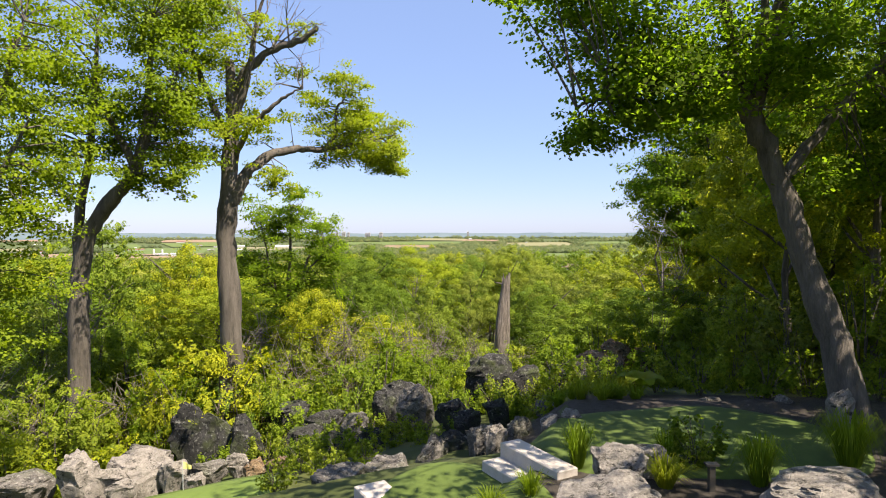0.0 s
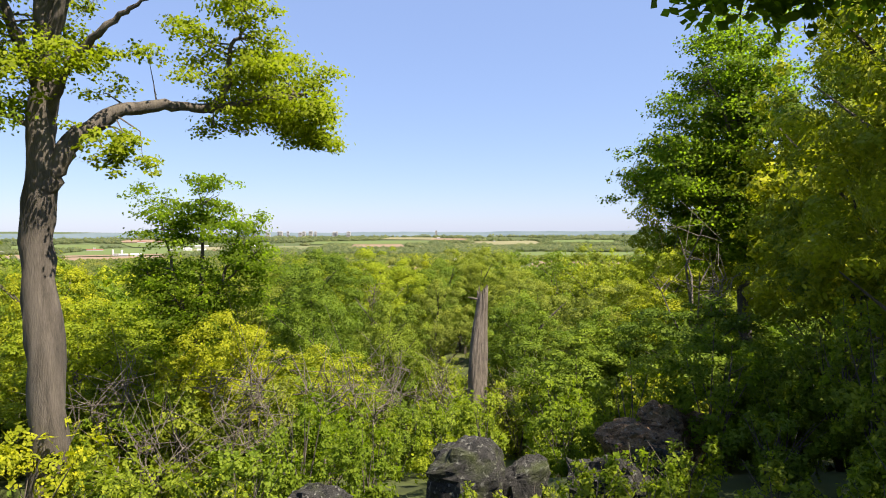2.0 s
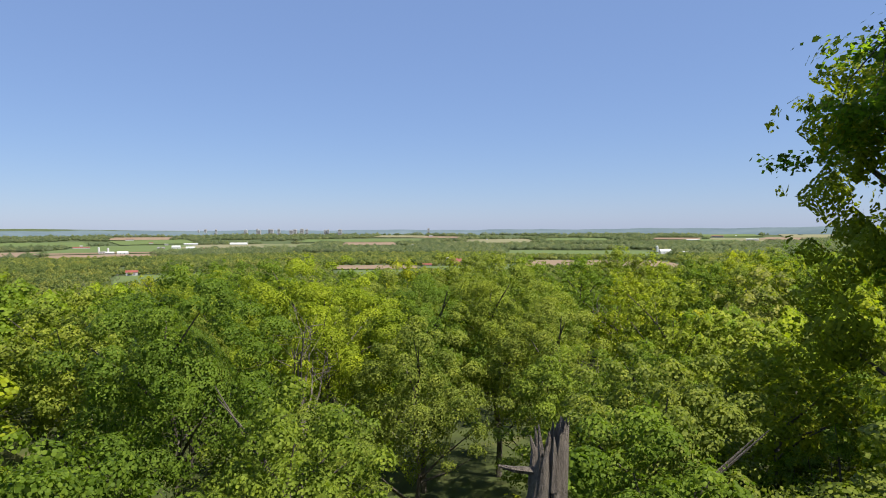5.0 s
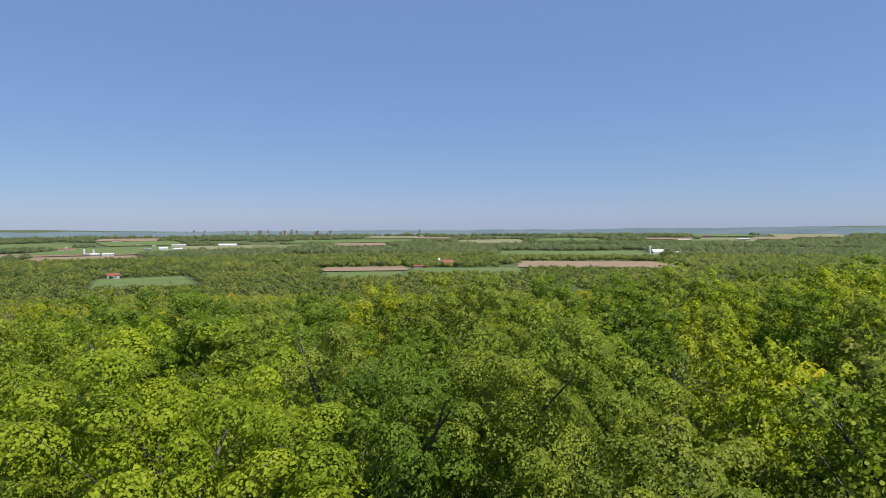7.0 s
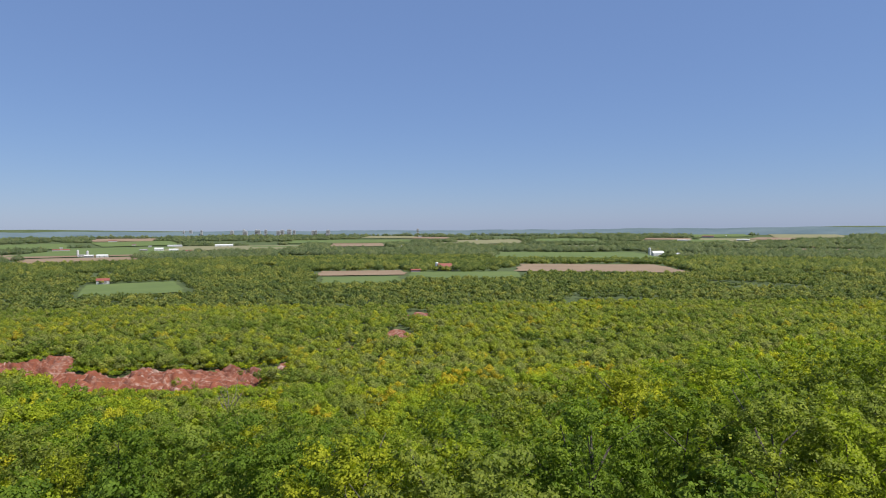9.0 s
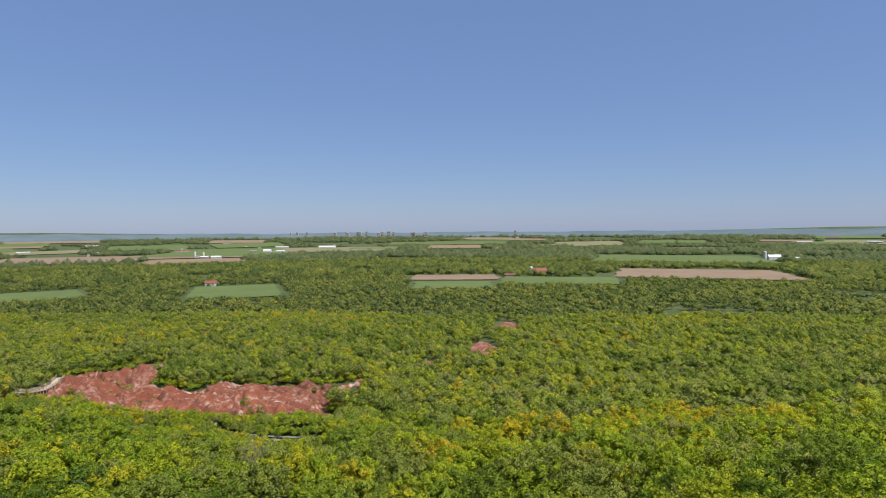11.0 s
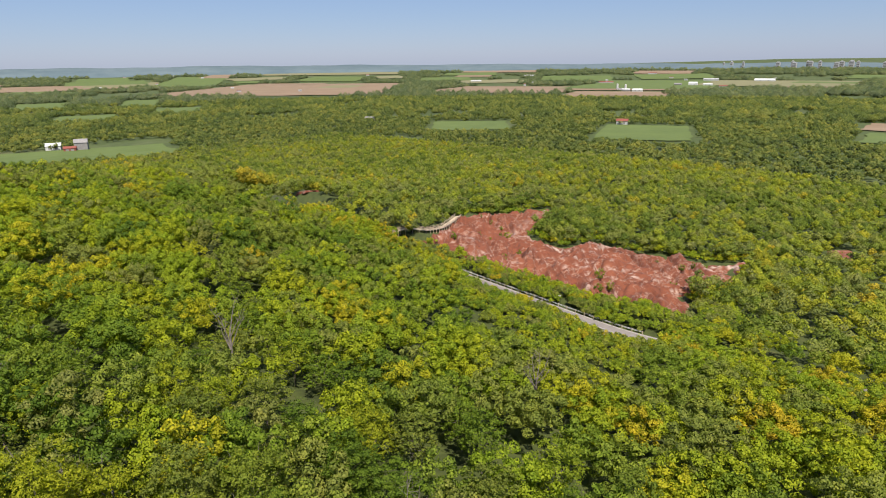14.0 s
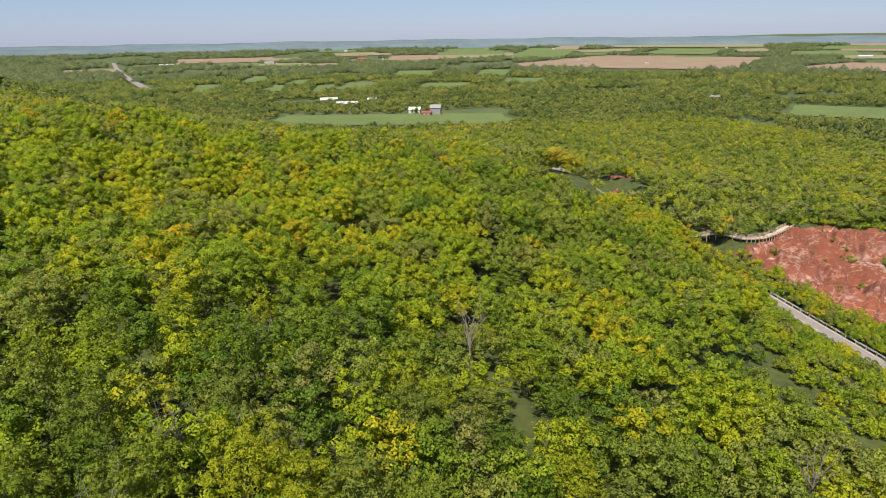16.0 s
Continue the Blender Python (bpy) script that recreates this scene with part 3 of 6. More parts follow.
def clay_patch(x, y, w, d):
    """A small bare clay opening in the wood."""
    n = 14
    rng = np.random.default_rng(int(abs(x * 3 + y)))
    r, a = np.meshgrid(np.linspace(0, 1, n), np.linspace(0, 2 * np.pi, 25)[:-1], indexing="ij")
    k = 1 + 0.25 * np.sin(2 * a + x) + 0.15 * np.sin(5 * a)
    px, py = x + r * k * w * np.cos(a), y + r * k * d * np.sin(a)
    pz = land(px, py) + 0.4 + 0.25 * (1 - r) + 0.5 * np.sin(px * 0.9) * np.sin(py * 0.4) * (1 - r) - 0.8 * (r > 0.97)
    i, j = np.meshgrid(np.arange(n - 1), np.arange(24), indexing="ij")
    q = (j + 1) % 24
    f = np.stack([i * 24 + j, (i + 1) * 24 + j, (i + 1) * 24 + q, i * 24 + q], -1).reshape(-1, 4)
    me = Geo().add(np.stack([px, py, pz], -1).reshape(-1, 3), f).mesh("clay_patch", M_clay, True)
    at = me.attributes.new("pale", "FLOAT", "POINT")
    at.data.foreach_set("value", np.clip(rng.normal(-0.05, 0.2, px.size), 0, 0.6))
    tagged(new("clay_patch", me), "bare red clay opening among the trees", "clay", kind="structure")
    if y > 400:
        FIELDS.append((x, y, w * 0.9, d * 0.95, 1, 0))
        FIELDS.append((x, y - d - 8, w * 0.85, 10, 1, 0))
    else:
        FIELDS.append((x, y, w * 0.6, d * 0.6, 1, 0))


clay_patch(4, 477, 11, 22)
clay_patch(19, 590, 12, 26)
clay_patch(-23, 424, 6, 9)
clay_patch(-243, 305, 7, 5)
clay_patch(-228, 291, 4, 3)


# ---- farm buildings ----
def farm_building(name, label, x, y, w, d, h, turn, wall_m, roof_m, pitch=0.35, doors=2):
    root = new(name, None)
    if math.hypot(x, y) > 1800:
        w, d, h = w * 0.72, d * 0.7, h * 0.7
    root.matrix_basis = pose(x, y, float(land(x, y)) + 0.3 + 0.0006 * math.hypot(x, y), 0, 0, turn)
    part("wall", box(Geo(), -w / 2, w / 2, -d / 2, d / 2, -3, h), wall_m, root)
    r, o = d * pitch, 0.6
    g = Geo().add(
        [(-w / 2 - o, -d / 2 - o, h), (w / 2 + o, -d / 2 - o, h), (w / 2 + o, 0, h + r), (-w / 2 - o, 0, h + r), (-w / 2 - o, d / 2 + o, h), (w / 2 + o, d / 2 + o, h)],
        [(0, 1, 2, 3), (3, 2, 5, 4), (0, 4, 5, 1)],
    )
    g.add([(-w / 2, -d / 2, h), (-w / 2, d / 2, h), (-w / 2, 0, h + r - 0.3), (w / 2, -d / 2, h), (w / 2, d / 2, h), (w / 2, 0, h + r - 0.3)], [(0, 2, 1), (3, 4, 5)])
    part("roof", g, roof_m, root)
    for k in range(doors):
        cx = (k - (doors - 1) / 2) * w / max(doors, 1) * 0.8
        part("door", box(Geo(), cx - 1.6, cx + 1.6, -d / 2 - 0.15, -d / 2 + 0.1, 0, min(h - 0.6, 3.4)), M_roofgrey, root)
    return tagged(root, label, "farm building")


def silo(x, y, r, h, cap):
    root = new("silo", None)
    root.matrix_basis = pose(x, y, float(land(x, y)))
    g = Geo()
    tube(g, [(0, 0, -2), (0, 0, h)], [r, r], 16)
    part("shell", g, M_white, root)
    g = Geo()
    tube(g, [(0, 0, h), (0, 0, h + r * 0.45), (0, 0, h + r * 0.75), (0, 0, h + r * 0.9)], [r * 1.03, r * 0.85, r * 0.5, 0.05], 16)
    part("dome", g, cap, root)
    return tagged(root, "tall round pale farm silo with a domed cap", "silo")


WHITE_BARN, RED_BARN = "long white metal-roofed farm building", "weathered timber barn with a red roof"
farm_building("barn", RED_BARN, 84, 1196, 24, 12, 6, 5, M_roofgrey, M_roofred, 0.5)
farm_building("shed", "low white shed beside the red barn", 101, 1186, 12, 8, 3.5, 5, M_white, M_white)
silo(70, 1198, 3, 13, M_white)
farm_building("shed", "long low red-roofed shed", 31, 1154, 16, 6, 3, 5, M_roofgrey, M_roofred)
farm_building("barn", WHITE_BARN, 802, 1975, 52, 26, 9, 8, M_white, M_white, 0.4)
farm_building("shed", WHITE_BARN, 862, 1972, 40, 14, 5, 8, M_white, M_white)
silo(776, 1972, 4.2, 22, M_galv)
farm_building("shed", WHITE_BARN, 1060, 1980, 70, 14, 5, 0, M_white, M_white)
farm_building("house", "white farmhouse with a grey roof", 930, 1990, 16, 12, 7, 0, M_white, M_roofgrey)
farm_building("barn", WHITE_BARN, -992, 2751, 46, 26, 10, 10, M_white, M_white)
farm_building("barn", WHITE_BARN, -930, 2745, 50, 18, 6, 0, M_white, M_white)
farm_building("shed", "low grey metal farm shed", -1050, 2740, 40, 16, 6, 5, M_roofgrey, M_roofgrey)
farm_building("barn", WHITE_BARN, -884, 3321, 120, 26, 8, 5, M_white, M_white)
farm_building("barn", WHITE_BARN, -952, 2167, 46, 16, 7, 12, M_white, M_white)
farm_building("barn", WHITE_BARN, -1000, 2180, 36, 14, 6, 12, M_roofgrey, M_white)
farm_building("shed", "low grey metal farm shed", -1042, 2220, 30, 12, 6, 12, M_white, M_roofgrey)
silo(-1075, 2262, 3.6, 19, M_galv)
silo(-1050, 2275, 3.6, 17, M_galv)
farm_building("shed", WHITE_BARN, -984, 267, 26, 10, 3.5, 70, M_cladding, M_white)
farm_building("shed", "long low shed with a pale roof", -900, 281, 30, 11, 3.5, 75, M_roofred, M_galv)
farm_building("shed", WHITE_BARN, -957, 329, 14, 8, 3.5, 70, M_cladding, M_white)
farm_building("house", "white farmhouse standing in the trees", -782, 349, 15, 9, 4, 65, M_white, M_white)
farm_building("house", "dark brown two-storey house with grey roof", -751, 368, 13, 11, 8, 65, M_roofgrey, M_roofgrey)
farm_building("shed", "low red-roofed shed beside the house", -748, 355, 12, 6, 3, 65, M_roofred, M_roofred)
farm_building("house", "red-roofed cottage by the field", -410, 985, 16, 9, 4, 20, M_white, M_roofred)
farm_building("house", "white cottage in the trees", -762, 805, 14, 9, 4, 20, M_white, M_roofgrey)
farm_building("house", "pale country house with a grey roof", -1700, 700, 30, 14, 6, 40, M_white, M_roofgrey)
farm_building("house", "pale country house with a grey roof", -1923, 514, 46, 16, 6, 80, M_white, M_roofgrey)
farm_building("shed", WHITE_BARN, -2421, 506, 50, 18, 6, 80, M_white, M_white)
farm_building("shed", WHITE_BARN, -3250, -162, 90, 22, 7, 95, M_white, M_white)
farm_building("barn", RED_BARN, -3300, 760, 60, 26, 12, 80, M_roofred, M_roofred)
rng = np.random.default_rng(12)
for _ in range(64):
    r, a = rng.uniform(2600, 4450), radians(rng.uniform(50, 185))
    wide = rng.uniform(12, 30) if rng.uniform() < 0.85 else rng.uniform(60, 100)
    k = rng.integers(4)
    farm_building("warehouse" if wide > 80 else "farmhouse", "distant low pale building on the plain", r * math.cos(a), r * math.sin(a), wide, wide * 0.25 + 8, rng.uniform(6, 11), math.degrees(a) - 90, M_cladding, [M_cladding, M_galv, M_white, M_roofred][k], 0.15, 0)


def tower_block(x, y, w, h):
    root = new("tower_block", None)
    root.matrix_basis = pose(x, y, float(land(x, y)))
    part("wall", box(Geo(), -w / 2, w / 2, -w / 2, w / 2, -5, h), M_cladding, root)
    part("roof", box(Geo(), -w / 4, w / 4, -w / 4, w / 4, h, h + 4), M_galv, root)
    for k in range(4):
        part("window", box(Geo(), -w * 0.42, w * 0.42, -w / 2 - 0.3, -w / 2 + 0.2, h * (0.2 + k * 0.2), h * (0.26 + k * 0.2)), M_darkmetal, root)
    return tagged(root, "distant grey high-rise on the skyline", "high-rise", "distant high-rises")


tower_block(128, 4480, 14, 50)
for k in range(18):
    tower_block(rng.normal(-900, 420), 4450 + rng.uniform(-60, 60), rng.uniform(10, 26), rng.uniform(38, 49))


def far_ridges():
    """The last low wooded rises before the sky, two thin rows one behind the other, coloured as if hazed."""
    m, t, b = nodes_of("hazed_ridge", 1.0)
    # the blue-grey is distance haze painted into the base colour
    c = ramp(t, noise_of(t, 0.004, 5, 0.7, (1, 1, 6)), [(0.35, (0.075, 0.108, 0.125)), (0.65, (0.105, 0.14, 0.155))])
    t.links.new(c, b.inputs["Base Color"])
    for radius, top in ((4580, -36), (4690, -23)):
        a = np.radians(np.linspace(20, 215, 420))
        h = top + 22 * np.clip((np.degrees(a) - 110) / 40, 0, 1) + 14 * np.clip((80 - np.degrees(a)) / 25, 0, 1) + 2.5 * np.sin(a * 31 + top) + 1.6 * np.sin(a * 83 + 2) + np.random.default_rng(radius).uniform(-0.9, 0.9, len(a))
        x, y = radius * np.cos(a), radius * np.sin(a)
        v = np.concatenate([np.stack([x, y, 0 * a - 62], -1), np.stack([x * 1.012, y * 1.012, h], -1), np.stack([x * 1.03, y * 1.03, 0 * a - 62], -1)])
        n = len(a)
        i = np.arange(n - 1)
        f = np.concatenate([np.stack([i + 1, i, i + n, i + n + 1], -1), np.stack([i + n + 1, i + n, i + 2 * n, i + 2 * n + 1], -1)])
        tagged(new("backdrop", Geo().add(v, f).mesh("backdrop", m, True)), "low wooded rises on the horizon, coloured blue-grey to show haze", "backdrop", kind="structure")


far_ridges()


# ---- woods ----
def tree_mesh(seed, height, radius, clumps, per, leaf, bare=0.14, material=None, full=False):
    rng = np.random.default_rng(seed)
    wood, foliage = Geo(), Geo()
    top = height * 0.8
    bend = rng.normal(0, 0.25, (6, 2))
    pts = [(bend[k][0] * k / 5, bend[k][1] * k / 5, top * k / 5) for k in range(6)]
    tube(wood, [(0, 0, -0.8)] + pts[1:], np.linspace(height * 0.013, 0.03, 6), 6)
    for _ in range(10):
        k = rng.uniform(max(bare, 0.2), 0.8)
        b = np.array([np.interp(k, np.linspace(0, 1, 6), [p[n] for p in pts]) for n in range(2)] + [top * k])
        a = rng.uniform(0, 6.28)
        e = b + np.array([math.cos(a), math.sin(a), rng.uniform(0.5, 1.2)]) * radius * rng.uniform(0.5, 0.85)
        tube(wood, [b, (b + e) / 2 + rng.normal(0, 0.15, 3), e], [height * 0.006, height * 0.004, 0.02], 4)
    crown(rng, height * bare, height * (1 - bare), radius, clumps, per, leaf, foliage, full=full)
    return wood.mesh("trunk", M_bark), foliage.mesh("crown", material or M_leaf), height


SHAPES = [(17, 5.0, 46), (15, 4.4, 40), (19, 4.8, 50), (13, 4.2, 38), (16, 5.6, 50), (18, 4.2, 44)]
CLOSE = [tree_mesh(60 + k, h, r, int(c * 2.2), 40, 0.2, material=M_leaf_close, full=True) for k, (h, r, c) in enumerate(SHAPES[:4])]
FINE = [tree_mesh(20 + k, h, r, int(c * 2.0), 16, 0.42) for k, (h, r, c) in enumerate(SHAPES)]
PLAIN = [tree_mesh(40 + k, h, r, int(c * 1.8), 10, 0.5, material=M_leaf_coarse) for k, (h, r, c) in enumerate(SHAPES)]


def tree(x, y, shape, tall, turn, label="leafy green deciduous tree in the hillside wood", group="trees of the hillside wood", wide=1.0):
    trunk_me, crown_me, height = shape
    root = new("tree", None)
    root.empty_display_size = 0.3
    k = tall / height
    kw = wide * min(max(k, 0.75), 1.4)
    root.matrix_basis = pose(x, y, float(land(x, y)), 0, 0, turn) @ Matrix.Diagonal((kw, kw, k, 1))
    part("trunk", trunk_me, M_bark, root)
    part("crown", crown_me, M_leaf, root)
    return tagged(root, label, "tree", group)


def canopy(x, y):
    """Height that the tree tops of the hillside reach."""
    e = y - 0.5 * max(x - 8, 0) - 0.12 * max(-x - 20, 0)
    return float(np.interp(e, [40, 50, 62, 71, 80, 100, 125, 140, 150, 175, 200], [-2.5, -1.8, -0.8, 1.5, 2.8, 2.4, 0.4, -4.4, -7.2, -13.5, -18])) - 0.06 * max(-x - 10, 0)


rng = np.random.default_rng(5)
planted = [(-3.75, 77.6), (-8.2, 65.1), (0.2, 86.6), (32.6, 129.6), (43.6, 128.3), (3.6, 103.1), (25.2, 100.6), (17.0, 140.8), (-7.5, 149.1), (10.7, 141.4), (36.3, 109.8), (-13.9, 90.0), (40.0, 147.7)]
tops = [4.1, 4.2, 2.4, 1.6, 1.5, 0.3, -3.0, -3.5, -5.0, -3.3, 2.0, 2.3, -2.2]
for _ in range(9000):
    x, y = rng.uniform(-100, 95), rng.uniform(46, 182)
    if abs(x) > 26 + y * 0.5 or (y < 62 and abs(x - 2) < 8):
        continue
    if all((x - a) ** 2 + (y - b) ** 2 > 5.1**2 for a, b in planted):
        planted.append((x, y))
        tops.append(canopy(x, y) + rng.uniform(-2.4, 1.6))
    if len(planted) >= 225:
        break
for (x, y), top in zip(planted, tops):
    if abs(x - 2) < 17 and y < 92:
        shapes = CLOSE
    elif abs(x - 6) < 38 and y < 140 or -50 < x < 0 and y < 165:
        shapes = FINE
    else:
        shapes = PLAIN
    tree(x, y, shapes[int(rng.integers(len(shapes)))], top - float(land(x, y)), rng.uniform(0, 360), wide=rng.uniform(0.9, 1.15))
PLANTED = np.array(planted)


def sight_cap(x, y, z):
    """Trees stay low where the road and the clay slopes show over them."""
    gap, rz = road_gap(x, y)
    front = (x > -104 + (262 - y) * 0.85) & (x < -35 + (262 - y) * 0.42) & (y < 268) & (gap < 48)
    cap = np.where(front, rz - z + (gap - 3.6) * 0.17, 99.0)
    cap = np.where((x < 12) & (x > -115) & (y > 150) & (y < 240), np.minimum(cap, 9.0), cap)
    side = outline_gap(x, y, BADLANDS)
    return np.where((side > -16) & (y < 300) & (y > 262) & (x > -140), np.minimum(cap, 2.4), cap)


def wood_stuff(name, label, where, keep, spacing, high, wide, cards, leaf, seed, shift=0.0, limit=12000, material=None, lobes=4):
    """A wood seen from afar, crown by crown."""
    rng = np.random.default_rng(seed)
    geo = Geo()
    x0, x1, y0, y1 = where
    nx, ny = int((x1 - x0) / spacing), int((y1 - y0) / spacing)
    i, j = np.meshgrid(np.arange(nx), np.arange(ny), indexing="ij")
    x = x0 + (i + rng.uniform(0, 1, i.shape)) * spacing
    y = y0 + (j + rng.uniform(0, 1, i.shape)) * spacing
    ok = keep(x, y)
    x, y = x[ok], y[ok]
    if len(x) > limit:
        pick = rng.permutation(len(x))[:limit]
        x, y = x[pick], y[pick]
    z = land(x, y)
    n = len(x)
    h, r = rng.uniform(*high, n), rng.uniform(*wide, n)
    keep_low = sight_cap(x, y, z)
    r = np.where(keep_low < h, np.minimum(r, np.maximum(keep_low * 0.9, 2.2)), r)
    h = np.minimum(h, np.maximum(keep_low, 2.2))
    patch = 0.5 + 0.5 * np.sin(x * 0.021 + 1.7 * np.sin(y * 0.013)) * np.sin(y * 0.027 + 1.1)
    tint = np.clip(0.62 * rng.uniform(0, 1, n) + 0.3 * patch + rng.normal(0, 0.1, n) + shift, 0, 0.93)
    k = np.arange(lobes)[None, :] + 0.5
    ez = np.clip(1 - 1.25 * k / lobes + rng.normal(0, 0.08, (n, lobes)), -0.5, 1)
    ea, ew = rng.uniform(0, 6.28, (n, 1)) + k * 2.39996 + rng.normal(0, 0.25, (n, lobes)), np.sqrt(np.maximum(1 - ez**2, 0))
    ld = np.stack([np.cos(ea) * ew, np.sin(ea) * ew, ez], -1)
    lc = ld * np.stack([r, r, h * 0.4], -1)[:, None] * rng.uniform(0.6, 0.98, (n, lobes, 1))
    lr = r[:, None] * rng.uniform(0.7, 1.25, (n, lobes)) * (1.25 / math.sqrt(lobes))
    stem = np.stack([x, y, z + h * 0.58], -1)
    d = rng.normal(size=(n, cards, 3))
    d /= np.linalg.norm(d, axis=2)[..., None]
    d[..., 2] = np.where(d[..., 2] < -0.25, -d[..., 2], d[..., 2])
    pick = rng.integers(0, lobes, (n, cards))
    at = np.take_along_axis(lc, pick[..., None], 1) + d * (np.take_along_axis(lr, pick, 1)[..., None] * rng.uniform(0.8, 1.15, (n, cards, 1))) * [1, 1, 0.8]
    at += stem[:, None]
    leaves(geo, at.reshape(-1, 3), (d + [0, 0, 0.5]).reshape(-1, 3), leaf, rng, np.repeat(tint, cards))
    ball, faces = ORB, LOW_DOME_FACES
    m = len(ball)
    core = ball[None] * (np.stack([r, r, h * 0.32], -1) * 0.62)[:, None] * rng.uniform(0.8, 1.1, (n, m, 1)) + (stem - [0, 0, 0.4])[:, None]
    geo.add(core.reshape(-1, 3), (np.arange(n)[:, None, None] * m + faces[None]).reshape(-1, 3), np.repeat(tint, len(faces)))
    geo.soft.append(np.tile(ball, (n, 1)))
    hv = ball[None, None] * (lr[..., None, None] * rng.uniform(0.72, 1.12, (n, lobes, m, 1))) * [1, 1, 0.8] + (lc + stem[:, None])[:, :, None]
    geo.add(hv.reshape(-1, 3), (np.arange(n * lobes)[:, None, None] * m + faces[None]).reshape(-1, 3), np.repeat(tint, lobes * len(faces)))
    hn = ball[None, None] + 0.35 * ld[:, :, None] + [0, 0, 0.4]
    geo.soft.append((hn / np.linalg.norm(hn, axis=3)[..., None]).reshape(-1, 3))
    return tagged(new(name, geo.mesh(name, material or M_leaf_far_hazed)), label, "woodland", kind="stuff")


def open_ground(x, y):
    return (road_gap(x, y)[0] > np.where((x > -108) & (x < -38), 4.6, 3.6)) & (outline_gap(x, y, BADLANDS) < -1.0) & off_fields(x, y)


def in_sight(x, y):
    """The fan of ground that the flight looks over."""
    return (x < 40 + y * 0.88) & ((y > 40) | (y > 110 + 0.33 * x))


def near_wood(x, y):
    inner = (np.abs(x) < 26 + y * 0.5) & (y < 182) & (np.abs(x) < 100)
    gap = np.full(np.shape(x), 1e9)
    for a, b in PLANTED:
        gap = np.minimum(gap, (x - a) ** 2 + (y - b) ** 2)
    return (~inner | (gap > 3.9**2) & (y > 62) & ((np.abs(x - 6) > 22) | (y > 108))) & (gap > 3.3**2) & open_ground(x, y) & in_sight(x, y)


wood_stuff("hillside_wood", "dense green deciduous wood on the slope", (-215, 160, 40, 236), near_wood, 5.8, (9.5, 14.5), (3.6, 5.2), 50, 0.75, 31, -0.03, material=M_leaf_hill, lobes=28)
wood_stuff("roadside_wood", "younger yellow-green trees below the road", (-170, 160, 236, 275), lambda x, y: open_ground(x, y) & in_sight(x, y), 3.6, (4.5, 8.5), (2.2, 3.2), 30, 0.55, 35, 0.22, material=M_leaf_hill, lobes=14)
wood_stuff("slope_wood", "green wood on the far shoulder of the hill", (-560, -215, -60, 300), lambda x, y: open_ground(x, y) & in_sight(x, y), 6.8, (7, 12), (3.6, 5.2), 12, 1.1, 36, 0.04, material=M_leaf_valley, lobes=8)
wood_stuff("valley_wood", "mixed spring wood with olive and yellow-green crowns", (-620, 450, 275, 640), lambda x, y: open_ground(x, y) & in_sight(x, y) & ((x > -215) | (y > 300)), 5.9, (4.5, 8.5), (2.5, 4.0), 4, 1.0, 32, material=M_leaf_valley, lobes=4)


def verge(x, y):
    """Strips of low growth round the clay and along the road."""
    side, gap = outline_gap(x, y, BADLANDS), road_gap(x, y)[0]
    uphill = y < np.interp(x, ROAD[:, 0], ROAD[:, 1])
    walkway = (x > -164) & (x < -134) & (y > 268) & (y < 332)
    return ~walkway & (side < -0.3) & (gap > np.where(uphill, 9.0, 4.4)) & ((side > -13) | (gap < 30) & (x > -125) & (x < -25))


wood_stuff("thicket", "low bushes along the road and round the clay slopes", (-185, 0, 215, 420), verge, 2.7, (1.6, 3.2), (1.1, 2.0), 12, 0.45, 38, 0.05, 6000, M_leaf_hill)


def plain_wood(x, y, r0, r1):
    r = np.hypot(x, y)
    return off_fields(x, y) & in_sight(x, y) & (r > r0) & (r < r1) & ((y > 640) | (x < -560)) & (np.sin(x * 0.013 + 2) * np.sin(y * 0.011 + x * 0.004) > -0.8)


wood_stuff("plain_wood", "mixed woods and hedgerows at the foot of the hill", (-1150, 900, -350, 1150), lambda x, y: plain_wood(x, y, 520, 1150), 9.5, (5, 9), (3.2, 6.0), 2, 1.8, 37, -0.02, 8000, lobes=3)
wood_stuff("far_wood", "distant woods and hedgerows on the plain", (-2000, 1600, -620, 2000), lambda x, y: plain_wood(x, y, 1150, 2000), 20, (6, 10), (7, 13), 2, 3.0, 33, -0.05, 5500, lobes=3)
wood_stuff("horizon_wood", "belts of far woods reaching to the horizon", (-4700, 3600, -1300, 4600), lambda x, y: off_fields(x, y) & in_sight(x, y) & (np.hypot(x, y) > 1950) & (np.hypot(x, y) < 4520) & (np.sin(x * 0.004 + 2) * np.sin(y * 0.006 + x * 0.002) + 0.5 * np.sin(x * 0.013) * np.sin(y * 0.017) > -0.3), 32, (7, 12), (12, 24), 2, 6, 34, 0.0, 7500, material=M_leaf_horizon_hazed, lobes=2)

